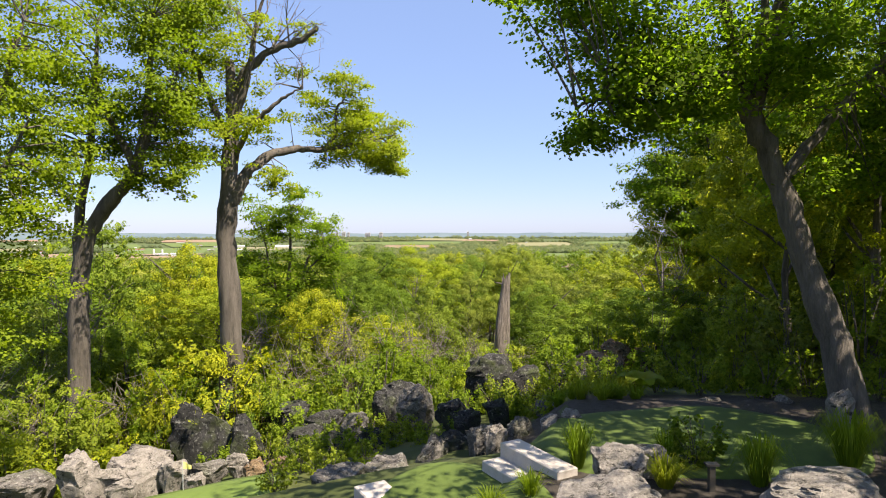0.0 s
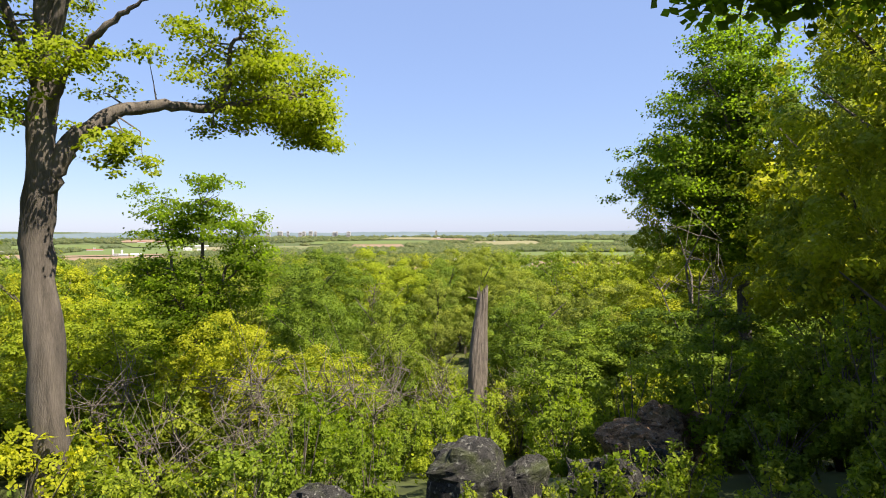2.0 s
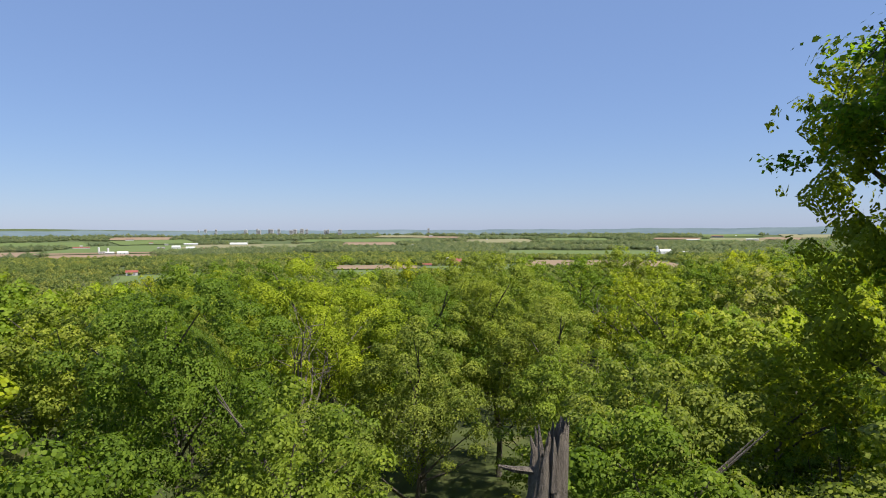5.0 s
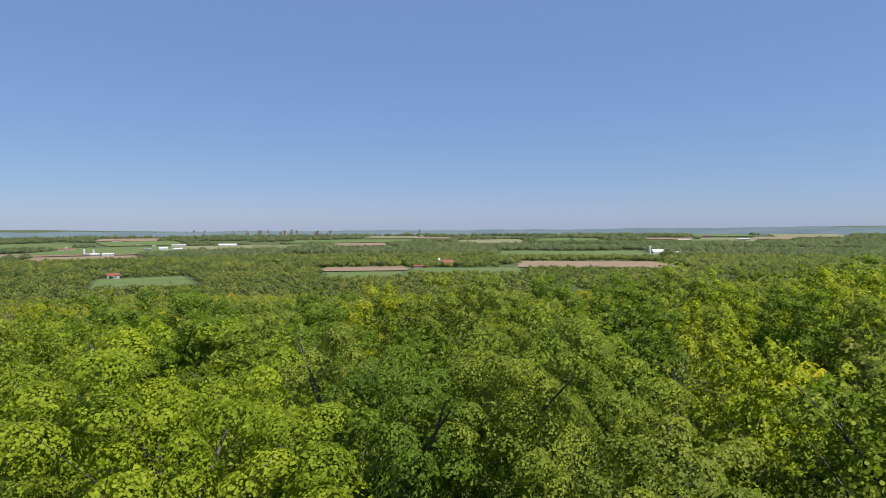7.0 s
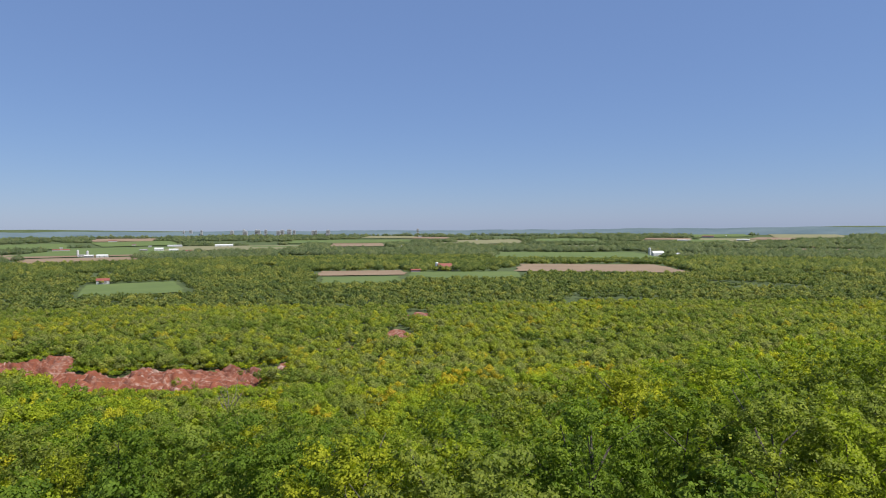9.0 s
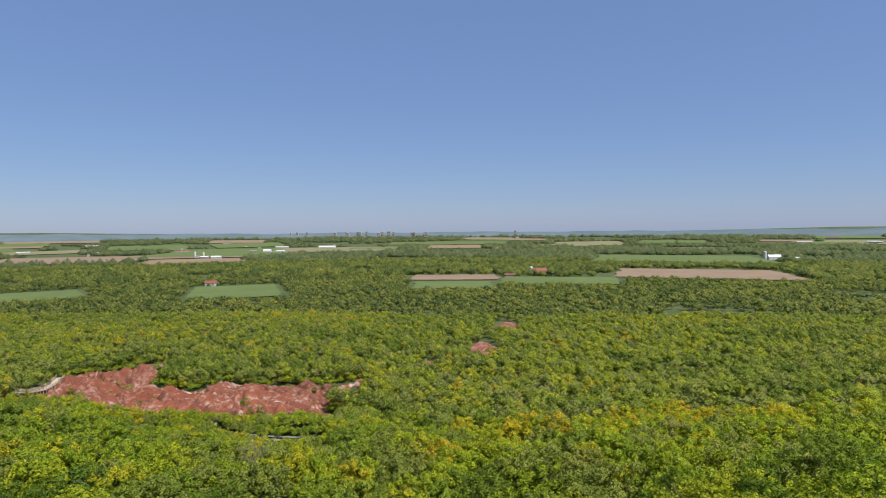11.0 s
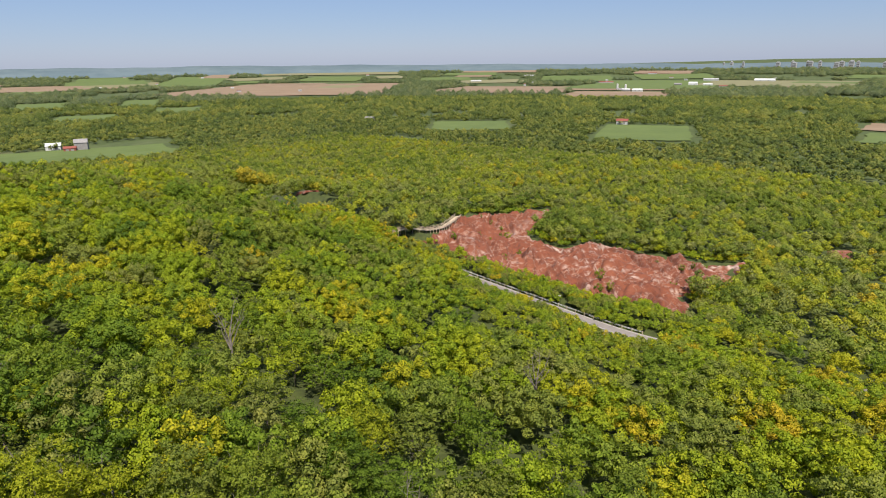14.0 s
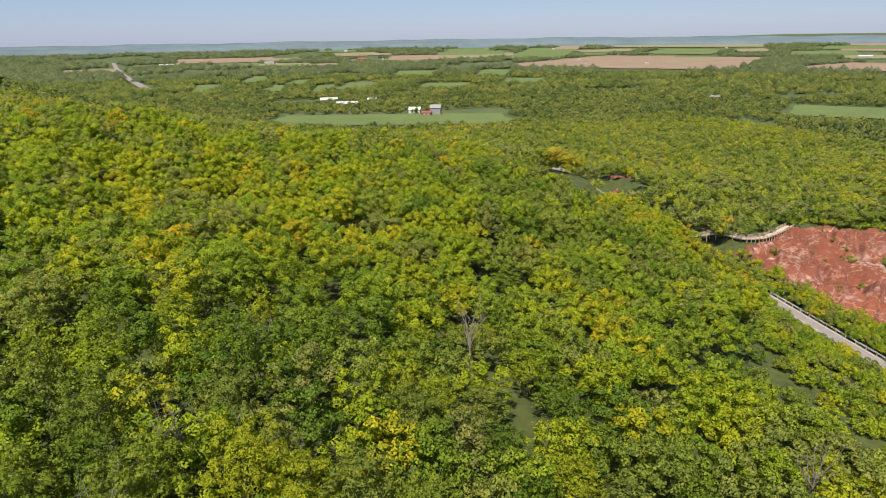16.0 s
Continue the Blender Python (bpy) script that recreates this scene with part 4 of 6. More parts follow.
# ---- the garden ----
def patch(name, outline, lift, material, label, category, fine=0.35):
    """A flat bed or lawn draped on the ground inside an outline with a rounded lip."""
    poly = np.array(outline, float)
    for _ in range(2):
        nxt = np.roll(poly, -1, 0)
        poly = np.stack([poly * 0.75 + nxt * 0.25, poly * 0.25 + nxt * 0.75], 1).reshape(-1, 2)
    (x0, y0), (x1, y1) = poly.min(0) - fine, poly.max(0) + fine
    gx, gy = np.arange(x0, x1, fine), np.arange(y0, y1, fine)
    x, y = np.meshgrid(gx, gy, indexing="ij")
    gap = outline_gap(x, y, poly)
    z = land(x, y) + lift * np.clip((gap + 0.25) / 0.25, -1.5, 1)
    i, j = np.meshgrid(np.arange(len(gx) - 1), np.arange(len(gy) - 1), indexing="ij")
    m = len(gy)
    f = np.stack([i * m + j, (i + 1) * m + j, (i + 1) * m + j + 1, i * m + j + 1], -1)[gap[:-1, :-1] > -0.4].reshape(-1, 4)
    me = Geo().add(np.stack([x, y, z], -1).reshape(-1, 3), f).mesh(name, material, True)
    return tagged(new(name, me), label, category, kind="structure")


patch("planting_bed", [(1.9, 9), (1.2, 16.5), (2.5, 20), (7, 21.5), (13, 20), (14, 9), (4, 7)], 0.03, M_soil, "dark mulched planting bed round the lawns", "bed", 0.5)
patch("lawn_upper", [(1.6, 14.5), (2.3, 15.8), (3.4, 16.6), (5.2, 17.0), (7.2, 17.6), (9.2, 16.0), (9.4, 14.0), (8.0, 12.2), (5.0, 12.6), (2.6, 12.6)], 0.09, M_turf, "upper lawn of short dark turf", "lawn", 0.25)
patch("lawn_lower", [(-1.4, 9), (-1.5, 13.4), (-0.3, 14.4), (0.7, 14.1), (1.7, 12.2), (2.0, 9)], 0.09, M_turf, "lower lawn of short turf", "lawn", 0.25)
patch("lawn_fringe", [(-12, 14.5), (-12, 20.6), (-8, 21.2), (-6.0, 20.4), (-5.4, 18.5), (-6, 14.5)], 0.07, M_turf, "rough turf round the small putting green", "lawn", 0.3)
patch("putting_green", [(-10.5, 15), (-10.6, 18.4), (-8, 19.9), (-5.6, 19.0), (-4.9, 17), (-6, 15)], 0.12, M_turf_pale, "small pale putting green of fine turf", "putting green", 0.3)


def slab(x, y, length, depth, top, thick, turn):
    g = Geo()
    b = 0.025
    xs, ys = length / 2, depth / 2
    rows = [(xs, ys, top - thick), (xs, ys, top - b), (xs - b, ys - b, top)]
    v = [(sx * a, sy * c, z) for a, c, z in rows for sx, sy in ((-1, -1), (1, -1), (1, 1), (-1, 1))]
    f = [(4 * r + k, 4 * r + (k + 1) % 4, 4 * r + 4 + (k + 1) % 4, 4 * r + 4 + k) for r in range(2) for k in range(4)] + [(8, 9, 10, 11), (3, 2, 1, 0)]
    ob = new("stone_step", g.add(v, f).mesh("stone_step", M_slab))
    ob.matrix_basis = pose(x, y, 0, 0, 0, turn)
    return tagged(ob, "thick sawn pale limestone step between the lawns", "step", "garden steps")


slab(1.85, 13.28, 2.0, 0.52, 0.2, 0.34, -60.5)
slab(1.42, 13.02, 2.0, 0.5, -0.12, 0.4, -60.5)
slab(-1.35, 12.5, 1.5, 0.7, -0.38, 0.35, -60.5)


def rock(x, y, z, wide, high, seed, material):
    """A boulder: a lump cut by several rough planes, sunk a little into the soil."""
    rng = np.random.default_rng(seed + 300)
    n, m = 20, 30
    a, b = np.meshgrid(np.linspace(-np.pi / 2, np.pi / 2, n), np.linspace(0, 2 * np.pi, m, endpoint=False), indexing="ij")
    p = np.stack([np.cos(a) * np.cos(b), np.cos(a) * np.sin(b), np.sin(a)], -1).reshape(-1, 3) * 1.05
    for _ in range(16):
        d = rng.normal(size=3)
        d /= np.linalg.norm(d)
        over = np.maximum(p @ d - rng.uniform(0.58, 0.9), 0)
        p = p - over[:, None] * d
    bump_by = np.array([noise.noise(Vector(q * 2.4) + Vector((seed, 0, 0))) - 0.8 * abs(noise.noise(Vector(q * 4.5) + Vector((0, seed, 0)))) + 0.45 * noise.noise(Vector(q * 9) + Vector((0, 0, seed))) for q in p])
    p = p * (1 + 0.2 * bump_by)[:, None]
    k = rng.uniform(0.7, 0.95)
    size = np.array([wide / 2 * 1.08, wide / 2 * k, high * 0.66])
    p = p * size
    p[:, 2] += high * 0.42
    gap = max(z - float(land(x, y)), 0) + 0.15
    p[:, 2] = np.where(p[:, 2] < high * 0.35, p[:, 2] - gap * (1 - p[:, 2] / (high * 0.35)).clip(0, 1), p[:, 2])
    i, j = np.meshgrid(np.arange(n - 1), np.arange(m), indexing="ij")
    q = (j + 1) % m
    f = np.stack([i * m + j, i * m + q, (i + 1) * m + q, (i + 1) * m + j], -1).reshape(-1, 4)
    ob = new("boulder", Geo().add(p, f).mesh("boulder", material))
    ob.matrix_basis = pose(x, y, z, 0, 0, rng.uniform(-25, 25))
    text = {"rock": "dark mossy limestone boulder in the rockery", "pale_rock": "pale sunlit limestone boulder beside the lawn", "weathered_rock": "grey weathered limestone boulder in the rockery", "lichened_rock": "rust-stained lichened boulder in the rockery"}
    return tagged(ob, text[material.name], "boulder", "rockery boulders")


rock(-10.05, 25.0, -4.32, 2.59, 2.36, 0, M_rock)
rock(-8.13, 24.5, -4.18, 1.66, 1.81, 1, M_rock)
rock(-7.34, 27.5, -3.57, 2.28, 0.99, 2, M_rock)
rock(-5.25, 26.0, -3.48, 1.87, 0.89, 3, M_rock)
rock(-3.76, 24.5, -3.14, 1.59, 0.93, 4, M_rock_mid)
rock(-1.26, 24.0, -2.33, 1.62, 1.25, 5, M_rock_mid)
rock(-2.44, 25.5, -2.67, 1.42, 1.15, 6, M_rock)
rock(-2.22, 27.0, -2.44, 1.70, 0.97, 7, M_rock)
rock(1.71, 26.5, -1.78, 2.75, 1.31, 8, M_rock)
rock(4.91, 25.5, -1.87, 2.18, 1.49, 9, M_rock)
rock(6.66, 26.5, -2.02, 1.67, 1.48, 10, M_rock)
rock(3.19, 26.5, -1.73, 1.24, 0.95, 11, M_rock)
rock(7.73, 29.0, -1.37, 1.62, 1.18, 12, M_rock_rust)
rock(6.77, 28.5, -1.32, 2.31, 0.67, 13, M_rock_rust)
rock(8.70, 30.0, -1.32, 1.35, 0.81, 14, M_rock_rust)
rock(-2.74, 15.5, -1.65, 1.54, 0.77, 15, M_rock_mid)
rock(-1.50, 16.5, -1.87, 1.71, 0.82, 16, M_rock_mid)
rock(-0.43, 17.0, -1.72, 0.95, 1.07, 17, M_rock_mid)
rock(0.06, 17.5, -1.68, 1.34, 0.95, 18, M_rock)
rock(0.80, 16.6, -1.12, 0.87, 1.02, 19, M_rock_mid)
rock(1.21, 16.0, -0.42, 0.58, 0.43, 20, M_rock_pale)
rock(1.84, 16.8, -0.69, 0.73, 0.64, 21, M_rock_mid)
rock(2.61, 16.2, -0.28, 0.76, 0.50, 22, M_rock_pale)
rock(3.23, 16.4, -0.20, 0.62, 0.50, 23, M_rock_pale)
rock(4.28, 18.0, -0.61, 0.78, 0.58, 24, M_rock)
rock(3.13, 20.0, -1.02, 1.15, 0.58, 25, M_rock_mid)
rock(1.59, 21.0, -1.32, 0.95, 0.64, 26, M_rock)
rock(0.08, 22.0, -1.72, 1.19, 0.79, 27, M_rock)
rock(0.59, 19.5, -1.39, 0.88, 0.70, 28, M_rock)
rock(6.35, 21.0, -1.02, 0.64, 0.38, 29, M_rock_mid)
rock(7.01, 20.0, -0.69, 0.61, 0.25, 30, M_rock_mid)
rock(7.19, 18.6, -0.30, 0.57, 0.20, 31, M_rock_mid)
rock(7.69, 18.4, -0.24, 0.63, 0.28, 32, M_rock_mid)
rock(8.38, 17.6, -0.22, 1.05, 0.25, 33, M_rock_mid)
rock(9.71, 18.0, -0.32, 0.71, 0.52, 34, M_rock_mid)
rock(9.47, 15.2, 0.32, 0.74, 0.82, 35, M_rock_pale)
rock(3.01, 11.3, 0.36, 1.17, 0.69, 36, M_rock_pale)
rock(4.02, 12.6, 0.28, 0.95, 0.32, 37, M_rock_pale)
rock(2.41, 9.6, 0.68, 1.64, 0.48, 38, M_rock_pale)
rock(5.95, 9.8, 0.64, 2.21, 0.44, 39, M_rock_pale)
rock(5.98, 11.0, 0.48, 0.63, 0.20, 40, M_rock_pale)
rock(-13.90, 20.0, -3.58, 1.98, 0.68, 41, M_rock_mid)
rock(-12.22, 20.3, -3.67, 1.83, 1.21, 42, M_rock_pale)
rock(-11.40, 20.6, -3.65, 1.30, 0.74, 43, M_rock_pale)
rock(-10.81, 21.5, -3.79, 2.17, 1.05, 44, M_rock_pale)
rock(-11.18, 22.8, -3.63, 1.56, 0.70, 45, M_rock_mid)
rock(-9.39, 21.0, -3.55, 1.02, 0.79, 46, M_rock_pale)
rock(-8.37, 21.4, -3.60, 1.27, 0.62, 47, M_rock_mid)
rock(-10.65, 20.0, -3.54, 1.12, 0.40, 48, M_rock_pale)
rock(-7.58, 22.0, -3.64, 0.75, 0.67, 49, M_rock_pale)
rock(-6.78, 21.5, -3.56, 1.05, 0.58, 50, M_rock_rust)
rock(-5.68, 21.3, -3.44, 1.42, 0.65, 51, M_rock_rust)
rock(-8.64, 20.8, -3.54, 0.75, 0.34, 52, M_rock_pale)
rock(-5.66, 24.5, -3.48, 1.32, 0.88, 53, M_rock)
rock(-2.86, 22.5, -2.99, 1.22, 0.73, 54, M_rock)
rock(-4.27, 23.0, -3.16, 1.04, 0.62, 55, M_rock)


def grass_tuft(x, y, high, spread, count, seed, label, droop=0.6):
    rng = np.random.default_rng(seed)
    g = Geo()
    for _ in range(count):
        a, lean = rng.uniform(0, 6.28), rng.uniform(0.15, 1) * spread
        h = high * rng.uniform(0.6, 1.1)
        d, s = np.array([math.cos(a), math.sin(a), 0]), np.array([-math.sin(a), math.cos(a), 0]) * rng.uniform(0.006, 0.013)
        o = d * rng.uniform(0, spread * 0.25)
        line = [o, o + d * lean * 0.35 + [0, 0, h * 0.6], o + d * lean * 0.75 + [0, 0, h * 0.95], o + d * lean * 1.15 + [0, 0, h * (1 - droop * rng.uniform(0.1, 0.7))]]
        wd = [1, 0.9, 0.6, 0.1]
        v = [q for c, k in zip(line, wd) for q in (c - s * k, c + s * k)]
        g.add(v, [(0, 1, 3, 2), (2, 3, 5, 4), (4, 5, 7, 6)])
    ob = new("grass_tuft", g.mesh("grass_tuft", M_leaf_bright))
    ob.matrix_basis = pose(x, y, float(land(x, y)))
    return tagged(ob, label, "grass", "ornamental grasses")


WEEP, SPIKY = "tall weeping ornamental grass in the bed", "low spiky ornamental grass in the bed"
grass_tuft(2.65, 12.9, 0.95, 0.45, 260, 1, WEEP, 0.4)
grass_tuft(4.15, 12.0, 0.6, 0.55, 300, 2, SPIKY, 0.3)
grass_tuft(6.0, 12.1, 0.95, 0.6, 320, 3, WEEP, 0.9)
grass_tuft(8.3, 13.0, 1.15, 0.75, 420, 4, WEEP, 0.9)
grass_tuft(1.5, 11.5, 0.5, 0.4, 160, 5, SPIKY, 0.3)
grass_tuft(0.75, 11.4, 0.35, 0.4, 120, 6, SPIKY, 0.3)
grass_tuft(4.6, 13.2, 0.7, 0.5, 220, 7, SPIKY, 0.3)
rng = np.random.default_rng(8)
for k in range(14):
    grass_tuft(rng.uniform(3.2, 7.2), rng.uniform(18.2, 21.5), rng.uniform(0.4, 0.7), 0.5, 130, 20 + k, "dark green grass tuft behind the lawn", 0.5)


def bollard(x, y):
    root = new("garden_light", None)
    root.matrix_basis = pose(x, y, float(land(x, y)))
    part("post", box(Geo(), -0.055, 0.055, -0.055, 0.055, -0.1, 0.52), M_darkmetal, root)
    part("cap", box(Geo(), -0.12, 0.12, -0.075, 0.075, 0.523, 0.565), M_darkmetal, root)
    return tagged(root, "square bronze metal path light", "light")


bollard(4.95, 11.8)


def flag(x, y):
    root = new("golf_flag", None)
    root.matrix_basis = pose(x, y, float(land(x, y)) + 0.12)
    g = Geo()
    tube(g, [(0, 0, -0.1), (0, 0, 0.4), (0, 0, 0.95)], [0.012, 0.012, 0.01], 8)
    part("pole", g, M_white, root)
    u, v = np.meshgrid(np.linspace(0, 1, 7), np.linspace(0, 1, 4), indexing="ij")
    p = np.stack([0.02 + u * 0.26, 0.03 * np.sin(u * 6), 0.68 + v * 0.24 - u * (v - 0.5) * 0.12 - 0.05 * u], -1).reshape(-1, 3)
    f = [(i * 4 + j, (i + 1) * 4 + j, (i + 1) * 4 + j + 1, i * 4 + j + 1) for i in range(6) for j in range(3)]
    cloth = surface("flag_cloth", (0.7, 0.6, 0.12), (0.85, 0.78, 0.3), 5, 0.8, 0.2, 0.005)
    part("cloth", Geo().add(p, f), cloth, root, "yellow and white cloth flag")
    return tagged(root, "small golf flag on a thin white pole", "flag")


flag(-8.5, 19.6)


# ---- shrubs and young growth ----
def stems(geo, rng, count, high, spread, thick=0.03):
    for _ in range(count):
        a = rng.uniform(0, 6.28)
        d = np.array([math.cos(a), math.sin(a), 0]) * spread * rng.uniform(0.2, 1)
        h = high * rng.uniform(0.6, 1)
        tube(geo, [(0, 0, -0.3), d * 0.4 + [0, 0, h * 0.5] + rng.normal(0, 0.08, 3), d + [0, 0, h]], [thick, thick * 0.7, 0.008], 4)


def shrub_mesh(seed, high, radius, clumps, per, leaf, material, narrow=0.7):
    rng = np.random.default_rng(seed)
    wood, foliage = Geo(), Geo()
    stems(wood, rng, 9, high * 0.9, radius * 0.8)
    for _ in range(clumps):
        d = rng.normal(size=3)
        d /= np.linalg.norm(d)
        c = np.array([d[0] * radius * 0.75, d[1] * radius * 0.75, high * (0.52 + 0.4 * d[2])]) * rng.uniform(0.75, 1.08)
        n = per
        e = rng.normal(size=(n, 3))
        e /= np.linalg.norm(e, axis=1)[:, None]
        at = c + e * radius * rng.uniform(0.14, 0.3) * rng.uniform(0.3, 1.15, (n, 1))
        if _ % 2 == 0:
            lobe(foliage, rng, c * 0.92, radius * rng.uniform(0.12, 0.2), d)
        leaves(foliage, at, e * 0.6 + d * 0.6 + [0, 0, 0.5], leaf, rng, narrow=narrow, loose=0.7)
    return wood.mesh("stem", M_bark), foliage.mesh("foliage", material)


SHRUBS = [shrub_mesh(70 + k, h, r, int(c * 0.7), 24, lf * 1.6, m) for k, (h, r, c, lf, m) in enumerate([
    (3.4, 1.9, 62, 0.17, M_leaf_bush), (2.8, 1.7, 56, 0.15, M_leaf_close), (4.6, 1.6, 64, 0.18, M_leaf_bush), (2.4, 1.6, 50, 0.14, M_leaf_bush), (3.8, 2.1, 66, 0.18, M_leaf_close)])]


def shrub(x, y, kind, k, turn, label="bright green leafy shrub on the slope", z=None):
    wood, foliage = SHRUBS[kind]
    root = new("shrub", None)
    root.empty_display_size = 0.3
    root.matrix_basis = pose(x, y, float(land(x, y)) if z is None else z, 0, 0, turn) @ Matrix.Diagonal((k, k, k, 1))
    part("stem", wood, M_bark, root)
    part("foliage", foliage, M_leaf, root)
    return tagged(root, label, "shrub", "shrubs on the slope")


rng = np.random.default_rng(19)
placed = []
for _ in range(4000):
    y = rng.uniform(26.5, 62)
    x = rng.uniform(-18 - (y - 26) * 0.5, 13 + (y - 26) * 0.45)
    if y < 29.5 and x > -4 or math.hypot(x - 4.6, y - 47.5) < 1.3 or math.hypot(x - 4.4, y - 43.5) < 2.2:
        continue
    if all((x - a) ** 2 + (y - b) ** 2 > 2.2**2 for a, b in placed):
        placed.append((x, y))
    if len(placed) >= 165:
        break
for x, y in placed:
    rise = float(np.interp(y, [26, 32, 45, 62], [0.8, 0.95, 1.15, 1.4])) * (1.15 if abs(x) > 8 else 0.95)
    shrub(x, y, int(rng.integers(5)), rise * rng.uniform(0.85, 1.3), rng.uniform(0, 360))
for x, y, k in ((5.3, 13.4, 0.36), (5.0, 13.0, 0.28), (-3.2, 22.2, 0.35), (-4.6, 23.4, 0.35), (-2.0, 21.3, 0.3), (-5.6, 22.5, 0.35), (-3.0, 24.2, 0.4), (1.9, 22.2, 0.45), (2.6, 18.6, 0.3), (-1.0, 20.0, 0.28), (-3.8, 20.6, 0.3), (-2.4, 18.6, 0.25), (0.4, 20.8, 0.28), (8.2, 20.5, 0.5), (9.8, 19.4, 0.5), (11.5, 20.2, 0.55), (7.4, 22.5, 0.5), (10.2, 22.8, 0.6), (12.6, 18.4, 0.5), (5.6, 22.6, 0.4), (-4.6, 16.2, 0.32), (-3.6, 17.2, 0.3), (-4.4, 18.4, 0.34), (-3.0, 16.0, 0.26), (-3.5, 19.4, 0.34), (-5.0, 20.2, 0.36), (-2.4, 17.4, 0.26), (-4.8, 21.6, 0.36), (-1.6, 22.6, 0.36), (-0.6, 18.8, 0.26), (0.6, 24.6, 0.5), (1.8, 24.4, 0.55), (3.0, 24.8, 0.5), (4.2, 24.0, 0.5), (5.4, 24.4, 0.5), (6.6, 24.8, 0.55), (0.0, 25.6, 0.5), (-3.4, 25.4, 0.5), (-6.6, 25.6, 0.5), (-7.0, 23.6, 0.45), (-8.8, 23.2, 0.4), (-4.8, 24.9, 0.4), (2.4, 23.0, 0.4), (4.8, 22.4, 0.4)):
    shrub(x, y, 3, k * 1.3, x * 57, "low dark green leafy plant in the rockery")


for x, y, k in ((-10.9, 27.6, 1.6), (-9.6, 28.0, 1.5), (-15.8, 24.8, 1.4), (-17.0, 26.0, 1.6), (-12.2, 26.6, 1.2), (-13.6, 25.4, 1.1), (-15.2, 25.2, 1.25), (-16.8, 25.2, 1.3), (-18.2, 26.6, 1.4), (-19.6, 24.6, 1.4), (-14.6, 23.6, 0.8), (-16.4, 22.6, 0.9), (-18.6, 22.4, 1.2), (-12.6, 23.4, 0.6), (-21.5, 26.6, 1.7), (-20, 29, 1.6), (-17.4, 29.5, 1.5), (-14.2, 29.6, 1.5), (-23.5, 29.5, 1.8), (-8.2, 27.4, 0.9)):
    shrub(x, y, int(abs(x) * 10) % 5, k, x * 31)
for x, y, k in ((11.2, 24.2, 0.9), (12.4, 22.6, 1.0), (14.2, 21.6, 1.2), (16, 20.4, 1.3), (13.2, 27.4, 1.2), (15.4, 26.4, 1.4), (17.6, 24.4, 1.5), (11.8, 29.6, 1.0), (14.2, 30.4, 1.4), (17, 28.6, 1.5), (19.6, 23, 1.6), (13.2, 33.4, 1.2), (16.4, 33.6, 1.5), (20.6, 28, 1.6), (9.6, 26.6, 0.8), (21, 32, 1.7)):
    shrub(x, y, int(x * 10) % 5, k, x * 47, "shaded undergrowth shrub beneath the tall trees")


def hosta(x, y, k):
    """Broad pale leaves on short stalks."""
    root = new("hosta", None)
    root.matrix_basis = pose(x, y, float(land(x, y))) @ Matrix.Diagonal((k, k, k, 1))
    for n in range(7):
        a = n * 0.9 + 0.3
        d, s = np.array([math.cos(a), math.sin(a), 0]), np.array([-math.sin(a), math.cos(a), 0])
        rows = []
        for q in np.linspace(0, 1, 7):
            c = d * (0.12 + 0.55 * q) + [0, 0, 0.25 + 0.35 * math.sin(q * 2.2 + 0.3)]
            w = 0.26 * math.sin(min(q * 3.0 + 0.25, 3.14) ** 0.9)
            rows += [c - s * w + [0, 0, 0.05], c, c + s * w + [0, 0, 0.05]]
        f = [(3 * i + j, 3 * i + j + 1, 3 * i + j + 4, 3 * i + j + 3) for i in range(6) for j in range(2)]
        part("leaf", Geo().add(rows, f), M_leaf_bright, root, smooth=True)
        g = Geo()
        tube(g, [(0, 0, -0.05), d * 0.06 + [0, 0, 0.2], d * 0.13 + [0, 0, 0.37]], [0.012, 0.01, 0.008], 5)
        part("stalk", g, M_leaf_bright, root)
    return tagged(root, "broad-leaved pale green garden plant", "plant")


hosta(6.3, 20.6, 1.15)


